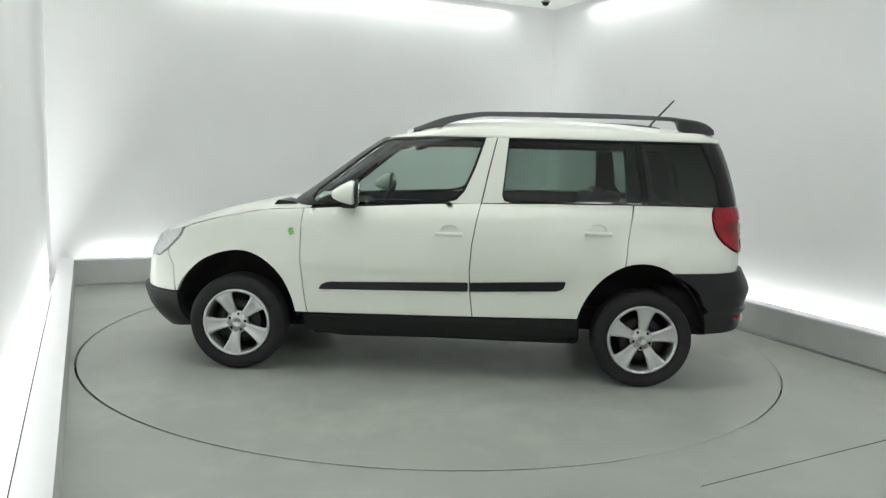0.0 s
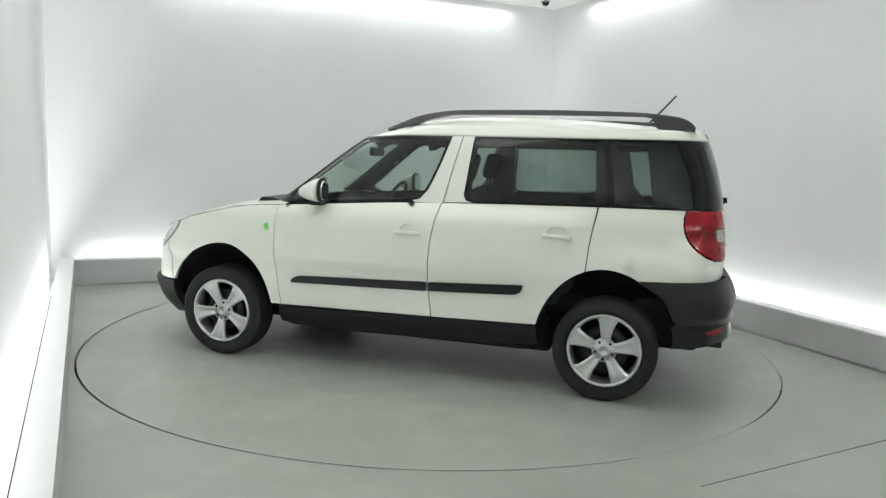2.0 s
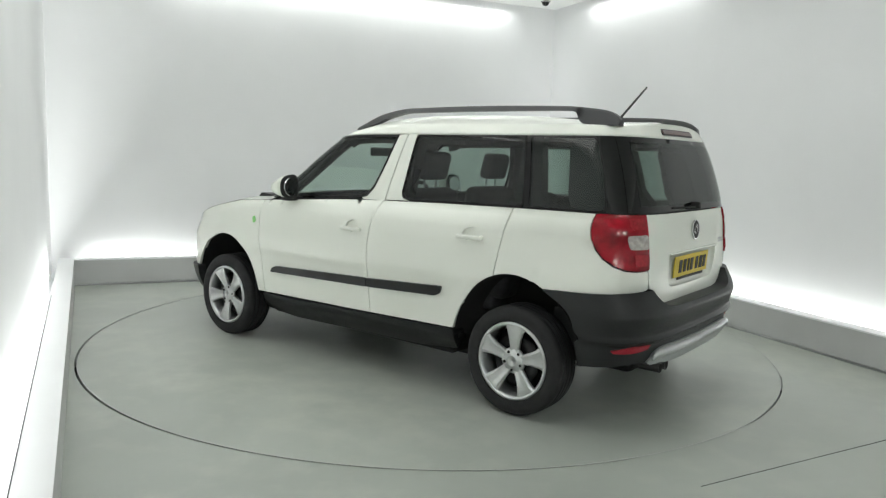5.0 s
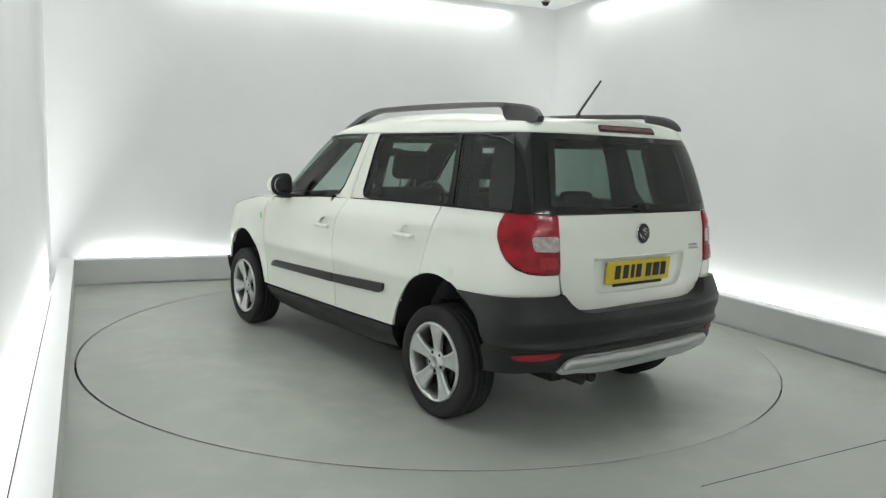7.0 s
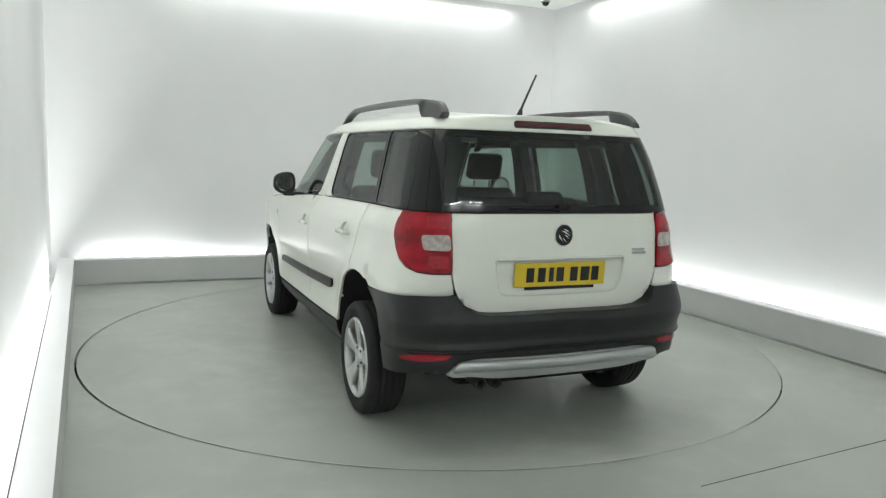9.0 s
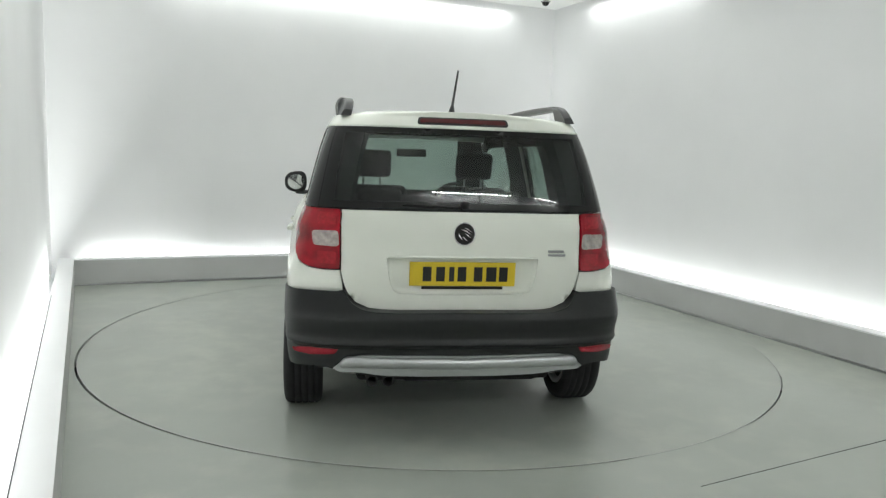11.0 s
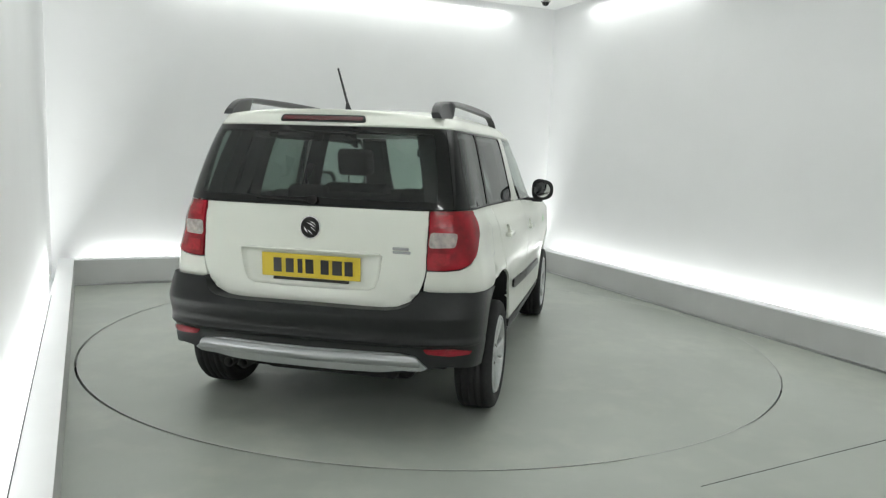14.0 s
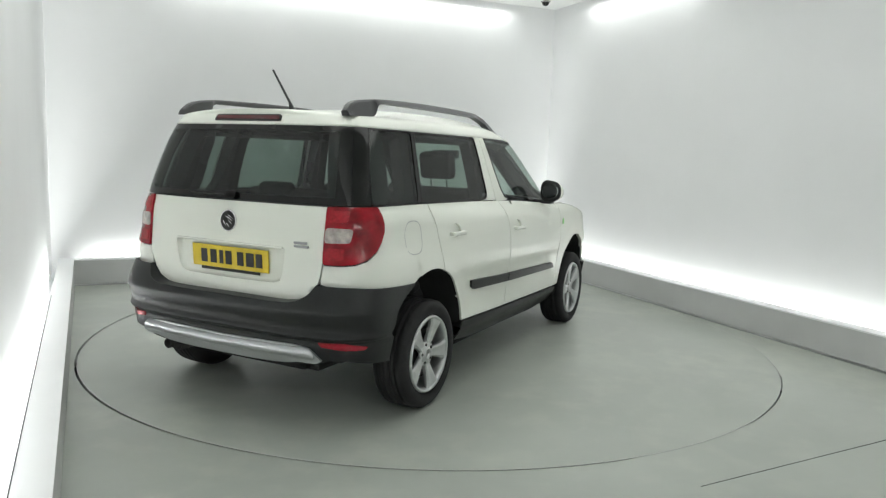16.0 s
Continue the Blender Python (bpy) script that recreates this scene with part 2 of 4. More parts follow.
prism(bm, [(p.x, p.y) for p in (W_L0, W_R0, W_BR, W_LB)], CEILING, CEILING + 0.1)
tagged(part("ceiling", bm, CEIL, smooth=False), kind="structure")

# floor with a round pit for the turntable
SEG = 360


def gap_width(a):
    """Open width of the joint round the turntable at a bearing in degrees; nearly closed along some arcs."""
    return float(np.interp(a % 360, [0, 18, 22, 30, 34, 40, 52, 56, 100, 125, 150, 235, 246, 262, 291, 294, 313, 316, 328, 339, 343, 360],
                           [1.2, 1.2, 6, 6, 2, 5, 5, 2, 5, 8, 13, 14, 11, 10.5, 11, 0.8, 1.2, 7, 10, 6, 1.0, 1.2])) / 1000


bm = bmesh.new()
R1 = RADIUS - 0.009
rim = []
for k in range(SEG):
    a = 2 * math.pi * k / SEG
    r = R1 + 0.003 + gap_width(math.degrees(a))
    rim.append(bm.verts.new((TABLE.x + r * math.cos(a), TABLE.y + r * math.sin(a), 0)))
low = [bm.verts.new((v.co.x, v.co.y, -0.05)) for v in rim]
far = [bm.verts.new((TABLE.x + 14 * math.cos(2 * math.pi * k / SEG), TABLE.y + 14 * math.sin(2 * math.pi * k / SEG), 0)) for k in range(SEG)]
for k in range(SEG):
    j = (k + 1) % SEG
    bm.faces.new((rim[k], far[k], far[j], rim[j]))
    bm.faces.new((low[k], rim[k], rim[j], low[j]))
tagged(part("floor", bm, FLOOR, smooth=False), "grey painted studio floor round the turntable", kind="structure")
bm = bmesh.new()
bm.faces.new([bm.verts.new((TABLE.x + 2.7 * math.cos(2 * math.pi * k / SEG), TABLE.y + 2.7 * math.sin(2 * math.pi * k / SEG), -0.05)) for k in range(SEG)])
tagged(part("turntable_pit", bm, GAP, smooth=False), kind="structure")
bm = bmesh.new()
prism(bm, [(R1 * math.cos(2 * math.pi * k / SEG), R1 * math.sin(2 * math.pi * k / SEG)) for k in range(SEG)], -0.04, 0.0)
TRIM_R = (R1 - 0.002, R1 + 0.003)
turntable = tagged(part("turntable", bm, FLOOR, smooth=False), "round grey painted turntable flush with the floor", "turntable")
part("edge_trim", revolve([(TRIM_R[0], 0.0), (TRIM_R[1], 0.0), (TRIM_R[1], 0.0012), (TRIM_R[0], 0.0012)], SEG), PLINTH, turntable, "thin grey steel edge trim").matrix_basis = pose(0, 0, 0, 90)
# joint across the floor
a, b = Vector((1.223, -2.511, 0)), Vector((2.149, -2.033, 0))
d = (b - a).normalized()
b = a + d * 3.2
s = Vector((-d.y, d.x, 0)) * 0.004
bm = bmesh.new()
prism(bm, [(p.x, p.y) for p in (a - s * 0.4, b - s, b + s, a + s * 0.4)], 0.0, 0.0012)
tagged(part("floor_joint", bm, GAP, smooth=False), kind="structure")


# shallow board on the back wall, dome on the ceiling
DOME_X, DOME_Y = 1.24, 3.5
BOARD_A, BOARD_B, BOARD_TOP = 1.5, 3.5, 1.28
d = (W_BR - W_LB).normalized()
a, b = W_LB + d * BOARD_A, W_LB + d * BOARD_B
bm = bmesh.new()
prism(bm, [(p.x, p.y) for p in (a - d * 0.5, b + d * 0.5, b - N_BACK * 0.024, a - N_BACK * 0.024)], 0.3, BOARD_TOP)
tagged(part("wall_panel", bm, WALL, smooth=False), "shallow white board on the back wall", kind="structure")
bm = bmesh.new()
bmesh.ops.create_uvsphere(bm, u_segments=24, v_segments=12, radius=0.045, matrix=pose(DOME_X, DOME_Y, CEILING - 0.012))
dome = new("ceiling_camera")
tagged(dome, "small dark dome camera fixed to the white ceiling", "camera dome")
part("dome", bm, GLOSSBLACK, dome)
bm = bmesh.new()
cylinder(bm, (DOME_X, DOME_Y, CEILING - 0.015), (DOME_X, DOME_Y, CEILING), 0.055, 0.06, 28)
part("mount", bm, GREY, dome)

# ---- the car's outer surface: half-width and ends by height, plan corners as superellipses ----
def smooth_curve(pts):
    """A monotone cubic through (z, value) points."""
    xs, ys = np.array(pts, float).T
    h, m = np.diff(xs), np.diff(ys) / np.diff(xs)
    d = np.zeros(len(xs))
    d[0], d[-1] = m[0], m[-1]
    for i in range(1, len(xs) - 1):
        if m[i - 1] * m[i] > 0:
            a, b = 2 * h[i] + h[i - 1], h[i] + 2 * h[i - 1]
            d[i] = (a + b) / (a / m[i - 1] + b / m[i])

    def value(x):
        x = np.clip(x, xs[0], xs[-1])
        i = min(max(int(np.searchsorted(xs, x)) - 1, 0), len(xs) - 2)
        t = (x - xs[i]) / h[i]
        return ((1 + 2 * t) * (1 - t) ** 2 * ys[i] + t * (1 - t) ** 2 * h[i] * d[i]
                + t * t * (3 - 2 * t) * ys[i + 1] + t * t * (t - 1) * h[i] * d[i + 1])
    return value


class Shell:
    """A surface by (u, z): u is x along the flank, then runs on round the corners to the middle of the nose (+) and tail (-)."""

    def __init__(self, width, nose, tail, nose_len, nose_n, tail_len, tail_n, ref_width=0.88, bulge=0.02, tuck=0.0, taper=0.0, flares=(), front=None):
        self.width, self.nose, self.tail = smooth_curve(width), smooth_curve(nose), smooth_curve(tail)
        self.nl, self.tl, self.bulge, self.tuck = nose_len, tail_len, bulge, tuck
        self.taper, self.flares, self.front = taper, flares, front
        self.nx = self.nose(0.5 * (nose[0][0] + nose[-1][0]))
        self.tx = self.tail(0.5 * (tail[0][0] + tail[-1][0]))
        self.ntab, self.ttab = self.table(nose_len, nose_n, ref_width), self.table(tail_len, tail_n, ref_width)
        self.unose = self.nx - nose_len + self.ntab[0][-1]
        self.utail = self.tx + tail_len - self.ttab[0][-1]

    @staticmethod
    def table(length, n, width):
        f = np.linspace(0, math.pi / 2, 1500)
        a, b = np.sin(f) ** (2 / n), np.maximum(np.cos(f), 0) ** (2 / n)
        b[-1] = 0.0
        s = np.concatenate([[0], np.cumsum(np.hypot(np.diff(a) * length, np.diff(b) * width))])
        return s, a, b

    def at(self, u, z, inset=0.0):
        w = self.width(z) - inset
        bulge = self.bulge + (0.012 - self.bulge) * min(1, max(0, (z - 0.9) / 0.2))
        tuck = bulge + self.tuck * math.exp(-((z - 0.97) / 0.11) ** 2)
        ahead = bulge if self.front is None else self.front * min(1, max(0, (1.05 - z) / 0.25))
        xn, xt = self.nose(z) - self.nl, self.tail(z) + self.tl
        un, ut = self.nx - self.nl, self.tx + self.tl
        if u > un:
            s, a, b = self.ntab
            return np.array([xn + np.interp(u - un, s, a) * (self.nl - inset), (w - ahead) * np.interp(u - un, s, b), z])
        if u < ut:
            s, a, b = self.ttab
            return np.array([xt - np.interp(ut - u, s, a) * (self.tl - inset), (w - tuck - self.taper) * np.interp(ut - u, s, b), z])
        k = (u - ut) / (un - ut)
        x = u + (xt - ut) * max(0, 1 - k * 2.5) ** 2 + (xn - un) * max(0, k * 2.5 - 1.5) ** 2
        w -= self.taper * min(1, max(0, (-0.6 - u) / (-0.6 - ut))) ** 2
        for cx, cz, rx, rz in self.flares:
            w += 0.010 * math.exp(-((math.hypot((x - cx) / rx, (z - cz) / rz) - 1.0) / 0.14) ** 2) * min(1, max(0, (z - 0.38) / 0.2))
        return np.array([x, w - (tuck if k < 0.5 else ahead) * abs(2 * k - 1) ** 3, z])


FRONT_ARCH, REAR_ARCH = (1.303, 0.335, 0.4, 0.443), (-1.286, 0.335, 0.394, 0.446)
BODY = Shell([(0.16, 0.7), (0.25, 0.785), (0.32, 0.845), (0.38, 0.875), (0.45, 0.878), (0.58, 0.878), (0.66, 0.884), (0.72, 0.896), (0.8, 0.9), (0.92, 0.895), (1.0, 0.878), (1.06, 0.84), (1.1, 0.805), (1.14, 0.79)],
             [(0.16, 1.93), (0.3, 2.03), (0.5, 2.08), (0.7, 2.055), (0.85, 1.98), (1.14, 1.86)],
             [(0.16, -1.85), (0.62, -1.915), (0.8, -1.915), (1.0, -1.905), (1.14, -1.885)],
             0.62, 2.7, 0.5, 4.5, 0.88, 0.035, 0.045, 0.0, (FRONT_ARCH, REAR_ARCH), 0.012)
CABIN = Shell([(1.0, 0.81), (1.1, 0.795), (1.3, 0.748), (1.5, 0.69), (1.56, 0.662), (1.62, 0.61)],
              [(1.0, 1.16), (1.06, 1.07), (1.5, 0.44), (1.56, 0.34), (1.62, 0.2)],
              [(1.0, -1.9), (1.1, -1.89), (1.3, -1.85), (1.5, -1.79), (1.56, -1.765), (1.62, -1.73)],
              0.3, 2.4, 0.45, 4.7, 0.74, 0.012, 0.0, 0.0)
BUMPER = Shell([(0.16, 0.76), (0.24, 0.82), (0.32, 0.865), (0.45, 0.888), (0.7, 0.899), (0.8, 0.9)],
               [(0.16, 1.9), (0.25, 2.0), (0.4, 2.09), (0.56, 2.12), (0.7, 2.11), (0.8, 2.07)],
               [(0.16, -1.86), (0.3, -1.94), (0.42, -1.965), (0.47, -1.966), (0.49, -1.971), (0.502, -1.995), (0.514, -2.0), (0.535, -1.988), (0.56, -1.99), (0.6, -2.002), (0.635, -2.008), (0.66, -2.001), (0.70, -1.982), (0.75, -1.952), (0.8, -1.928)],
               0.62, 2.7, 0.42, 3.9, 0.88, 0.035, 0.0, 0.0, (), 0.012)


from mathutils import geometry

# ---- the car: x forward, y to its left, z up, middle of the wheelbase on the ground ----
car = tagged(new("car"), "white compact SUV with black bumpers and alloy wheels on the turntable", "car")


def inside(poly, x, y):
    n, c = len(poly), False
    for i in range(n):
        (x0, y0), (x1, y1) = poly[i], poly[i - 1]
        if (y0 > y) != (y1 > y) and x < (x1 - x0) * (y - y0) / (y1 - y0) + x0:
            c = not c
    return c


def rounded(poly, r, steps=5):
    """Rounds the corners of an outline by up to r."""
    out, n = [], len(poly)
    for i in range(n):
        p, a, b = Vector(poly[i]), Vector(poly[i - 1]), Vector(poly[(i + 1) % n])
        k = min(r, (a - p).length * 0.45, (b - p).length * 0.45)
        s, e = p + (a - p).normalized() * k, p + (b - p).normalized() * k
        for j in range(steps + 1):
            t = j / steps
            out.append(tuple(s * (1 - t) ** 2 + p * 2 * t * (1 - t) + e * t * t))
    return out


def shrink(poly, d):
    """Moves an outline inwards by d."""
    n, out = len(poly), []
    area = sum(poly[i - 1][0] * poly[i][1] - poly[i][0] * poly[i - 1][1] for i in range(n))
    sgn = 1 if area > 0 else -1
    for i in range(n):
        p, a, b = Vector(poly[i]), Vector(poly[i - 1]), Vector(poly[(i + 1) % n])
        e, f = (p - a), (b - p)
        if e.length < 1e-6 or f.length < 1e-6:
            continue
        e.normalize()
        f.normalize()
        ne, nf = Vector((-e.y, e.x)) * sgn, Vector((-f.y, f.x)) * sgn
        m = ne + nf
        if m.length < 1e-3:
            continue
        m.normalize()
        out.append(tuple(p + m * (d / max(0.5, m.dot(ne)))))
    return out


def dense(poly, step):
    out, n = [], len(poly)
    for i in range(n):
        p, q = Vector(poly[i]), Vector(poly[(i + 1) % n])
        k = max(1, math.ceil((q - p).length / step))
        out += [tuple(p.lerp(q, j / k)) for j in range(k)]
    return out


def sheet(shell, poly, holes=(), step=0.04, side=1, both=False, lift=0.0, rim=0.025):
    """A piece of a shell inside an outline in (u, z), with its edge turned inwards. both: joined with its mirror image."""
    loops = [dense(poly, step)] + [dense(h, step) for h in holes]
    pts, edges = [], []
    for lp in loops:
        k = len(pts)
        pts += lp
        edges += [(k + i, k + (i + 1) % len(lp)) for i in range(len(lp))]
    us, zs = [p[0] for p in poly], [p[1] for p in poly]
    gu, gz = max(1, round((max(us) - min(us)) / step)), max(1, round((max(zs) - min(zs)) / step))
    for i in range(1, gu):
        for j in range(1, gz):
            u, z = min(us) + (max(us) - min(us)) * i / gu, min(zs) + (max(zs) - min(zs)) * j / gz
            if inside(poly, u, z) and not any(inside(h, u, z) for h in holes) and min((u - a) ** 2 + (z - b) ** 2 for a, b in pts[:sum(len(l) for l in loops)]) > (step * 0.4) ** 2:
                pts.append((u, z))
    vs, es, fs, *_ = geometry.delaunay_2d_cdt([Vector(p) for p in pts], edges, [], 0, 1e-5)
    bm = bmesh.new()
    way = bm.verts.layers.float_vector.new("way")

    def normal(u, z):
        e = 0.004
        u = min(max(u, shell.utail + 0.01), shell.unose - 0.01)
        a, b = Vector(shell.at(u + e, z)) - Vector(shell.at(u - e, z)), Vector(shell.at(u, z + e)) - Vector(shell.at(u, z - e))
        n = b.cross(a)
        return n.normalized()

    def build(sg):
        top = []
        for v in vs:
            p = Vector(shell.at(v.x, v.y)) + normal(v.x, v.y) * lift
            if both and (v.x <= shell.utail + 0.002 or v.x >= shell.unose - 0.002):
                p.y = 0.0
            top.append(p)
        new_v = {}

        def vert(i):
            if i not in new_v:
                p = top[i]
                n = normal(vs[i].x, vs[i].y)
                if both and p.y == 0.0:
                    n = Vector((n.x, 0, n.z)).normalized()
                new_v[i] = bm.verts.new((p.x, sg * p.y, p.z))
                new_v[i][way] = (n.x, sg * n.y, n.z)
            return new_v[i]
        count = {}
        for f in fs:
            c = sum((vs[i] for i in f), Vector((0, 0))) / len(f)
            if not inside(poly, c.x, c.y) or any(inside(h, c.x, c.y) for h in holes):
                continue
            face = [vert(i) for i in f]
            bm.faces.new(face if sg > 0 else face[::-1])
            for a, b in zip(f, [*f[1:], f[0]]):
                count[(a, b)] = count.get((a, b), 0) + 1
        if rim:
            low = {}
            for (a, b) in count:
                if (b, a) in count:
                    continue
                if both and abs(top[a].y) < 0.002 and abs(top[b].y) < 0.002:
                    continue
                q = []
                for i in (a, b):
                    if i not in low:
                        p = top[i] - normal(vs[i].x, vs[i].y) * rim
                        low[i] = (bm.verts.new((top[i].x, sg * top[i].y, top[i].z)), bm.verts.new((p.x, sg * p.y, p.z)))
                    q.append(low[i])
                face = [q[0][0], q[0][1], q[1][1], q[1][0]]
                bm.faces.new(face if sg > 0 else face[::-1])
    if both:
        build(1)
        build(-1)
        mid = [v for v in bm.verts if abs(v.co.y) < 0.002 and v[way].length > 0]
        bmesh.ops.remove_doubles(bm, verts=mid, dist=0.0008)
    else:
        build(side)
    # face outwards
    bm.normal_update()
    if sum(f.normal.dot(sum((v[way] for v in f.verts), Vector())) * f.calc_area() for f in bm.faces) < 0:
        bmesh.ops.reverse_faces(bm, faces=bm.faces[:])
    return bm


def arc(cx, cz, rx, rz, a0, a1, n=22):
    return [(cx + rx * math.cos(math.radians(a0 + (a1 - a0) * i / n)), cz + rz * math.sin(math.radians(a0 + (a1 - a0) * i / n))) for i in range(n + 1)]


BELT = [(0.905, 1.05), (0.5, 1.072), (0.1, 1.088), (-0.26, 1.098), (-0.7, 1.11), (-1.24, 1.118), (-1.68, 1.121), (-1.97, 1.123)]


def belt(u):
    return float(np.interp(-u, [-p[0] for p in BELT], [p[1] for p in BELT]))


def arch_at(arch, z, sign):
    cx, cz, rx, rz = arch
    return cx + sign * rx * math.sqrt(max(0.0, 1 - ((z - cz) / rz) ** 2))


def angle_for(arch, z):
    return math.degrees(math.asin((z - arch[1]) / arch[3]))


DOOR_F = [(0.905, 1.05), (0.905, 0.95), (0.884, 0.77), (0.855, 0.57), (0.826, 0.395)]
SEAM_B = [(-0.231, 0.412), (-0.212, 0.56), (-0.202, 0.7), (-0.212, 0.86), (-0.236, 1.0), (-0.26, 1.098)]
SEAM_R = [(-1.172, 0.81), (-1.185, 0.9), (-1.205, 1.0), (-1.235, 1.118)]


def u_at(shell, y, z):
    """Where the tail of a shell comes in to half-width y."""
    us = np.linspace(shell.tx + shell.tl, shell.utail, 500)
    return float(us[int(np.argmin([abs(shell.at(u, z)[1] - y) for u in us]))])


EDGE = [(u_at(BODY, 0.587, z), z) for z in (1.122, 1.03, 0.94, 0.85)]
TAIL = [(-1.715, 1.122), (-1.699, 1.085), (-1.692, 1.045), (-1.695, 1.0), (-1.714, 0.952), (-1.75, 0.91), (-1.805, 0.876), (-1.87, 0.857), (-1.95, 0.85)]
GATE = EDGE + [(u_at(BODY, y, z), z) for y, z in ((0.572, 0.785), (0.555, 0.745), (0.515, 0.7), (0.45, 0.674), (0.36, 0.664), (0.2, 0.657))]

for side, sname in ((1, "left"), (-1, "right")):
    # doors, with a hollow behind each handle
    handle_x = ((0.018, -0.157, 0.919), (-0.908, -1.08, 0.949))
    cups = [[((x0 + x1) / 2 + 0.056 * math.cos(t), z + 0.016 + 0.036 * math.sin(t)) for t in np.linspace(0, 2 * math.pi, 28)[:-1]] for x0, x1, z in handle_x]
    door = part("front_door", sheet(BODY, shrink(DOOR_F + SEAM_B + [(0.1, 1.088), (0.5, 1.072)], 0.003), [cups[0]], side=side), PAINT, car)
    a0 = angle_for(REAR_ARCH, 0.425)
    a1 = math.degrees(math.acos((-1.172 - REAR_ARCH[0]) / REAR_ARCH[2]))
    rear_arc = arc(*REAR_ARCH, a0, a1)
    rdoor = part("rear_door", sheet(BODY, shrink(SEAM_B[::-1] + rear_arc + SEAM_R[1:] + [(-0.7, 1.11)], 0.003), [cups[1]], side=side), PAINT, car)
    for d, cup, (x0, x1, z) in zip((door, rdoor), cups, handle_x):
        bm = bmesh.new()
        p0, p1 = BODY.at(x0, z), BODY.at(x1, z + 0.006)
        box(bm, (x1, 0, -0.012), (x0, 0.018, 0.011), pose(0, p0[1] + 0.008, z), 0.008, 3)
        for xe in (x0 - 0.02, x1 + 0.02):
            box(bm, (xe - 0.014, -0.02, -0.011), (xe + 0.014, 0.008, 0.011), pose(0, p0[1] + 0.008, z), 0.004)
        bm.transform(Matrix.Diagonal((1, side, 1, 1)))
        bmesh.ops.recalc_face_normals(bm, faces=bm.faces)
        part("door_handle", bm, PAINT, d)
        part("handle_cup", sheet(BODY, cup, step=0.02, side=side, lift=-0.016, rim=0.0), PAINT, d)
    # rub strips
    part("side_moulding", sheet(BODY, rounded([(0.752, 0.553), (0.735, 0.585), (0.69, 0.602), (-0.197, 0.634), (-0.197, 0.576)], 0.012), side=side, lift=0.014, rim=0.02), SATIN, door)
    part("side_moulding", sheet(BODY, rounded([(-0.207, 0.634), (-0.207, 0.577), (-0.76, 0.601), (-0.797, 0.62), (-0.809, 0.662)], 0.012), side=side, lift=0.014, rim=0.02), SATIN, rdoor)
    # front wing
    fa = arc(*FRONT_ARCH, 180 - angle_for(FRONT_ARCH, 0.395), angle_for(FRONT_ARCH, 0.49))
    wing = DOOR_F[::-1][:-1] + [(0.905, 1.05), (1.05, 1.044), (1.2, 1.035), (1.35, 1.014), (1.5, 0.985), (1.6, 0.957), (1.7, 0.925), (1.745, 0.905), (1.75, 0.85), (1.8, 0.76), (1.72, 0.66), (1.69, 0.5)] + fa[::-1]
    part("front_wing", sheet(BODY, shrink(wing, 0.003), side=side), PAINT, car)
    bm = sheet(BODY, [(0.968 + 0.02 * math.cos(t) * (1 + 0.3 * math.sin(2 * t)), 0.908 + 0.024 * math.sin(t)) for t in np.linspace(0, 2 * math.pi, 20)[:-1]], step=0.02, side=side, lift=0.003, rim=0.003)
    part("wing_badge", bm, GREEN, car, "small green badge")
    # headlight
    lamp = part("headlight", sheet(BODY, rounded(shrink([(1.755, 0.905), (1.76, 0.85), (1.805, 0.765), (1.87, 0.71), (2.05, 0.715), (2.1, 0.8), (2.0, 0.85)], 0.004), 0.02), side=side, lift=0.004), HEADLENS, car, "clear headlight lens")
    # rear quarter
    qa = arc(*REAR_ARCH, a1, 180 - angle_for(REAR_ARCH, 0.728))
    quarter = qa + [(-1.75, 0.742), (u_at(BODY, 0.6, 0.748), 0.748), (u_at(BODY, 0.573, 0.755), 0.755), (u_at(BODY, 0.577, 0.79), 0.79), EDGE[3]] + TAIL[::-1] + [(-1.24, 1.118)] + SEAM_R[::-1][1:-1]
    part("rear_quarter_panel", sheet(BODY, shrink(quarter, 0.003), side=side), PAINT, car)
    tail = part("tail_lamp", sheet(BODY, rounded(shrink(TAIL + EDGE[::-1], 0.003), 0.012), side=side, lift=0.01, step=0.025), RED, car, "red wraparound tail lamp")
    part("reversing_lens", sheet(BODY, rounded([(EDGE[1][0] + 0.15, 1.02), (EDGE[1][0] + 0.008, 1.024), (EDGE[2][0] + 0.008, 0.953), (EDGE[2][0] + 0.145, 0.955)], 0.02), side=side, lift=0.0135, rim=0.01, step=0.02), LENS, tail, "clear reversing light lens")
    for z0, z1 in ((1.048, 1.102), (0.875, 0.93)):
        part("lamp_insert", sheet(BODY, rounded([(u_at(BODY, 0.605, z1), z1), (u_at(BODY, 0.69, z1), z1), (u_at(BODY, 0.69, z0), z0), (u_at(BODY, 0.605, z0), z0)], 0.012), side=side, lift=0.0125, rim=0.004, step=0.02), BRIGHTRED, tail, "bright red bulb insert")
    # sill
    part("sill_cover", sheet(BODY, [(0.845, 0.385), (-0.235, 0.405), (-0.9, 0.418), (-0.915, 0.3), (-0.6, 0.265), (0.6, 0.235), (0.87, 0.27)], side=side, lift=0.006, rim=0.1), SATIN, car, "black plastic sill cover")
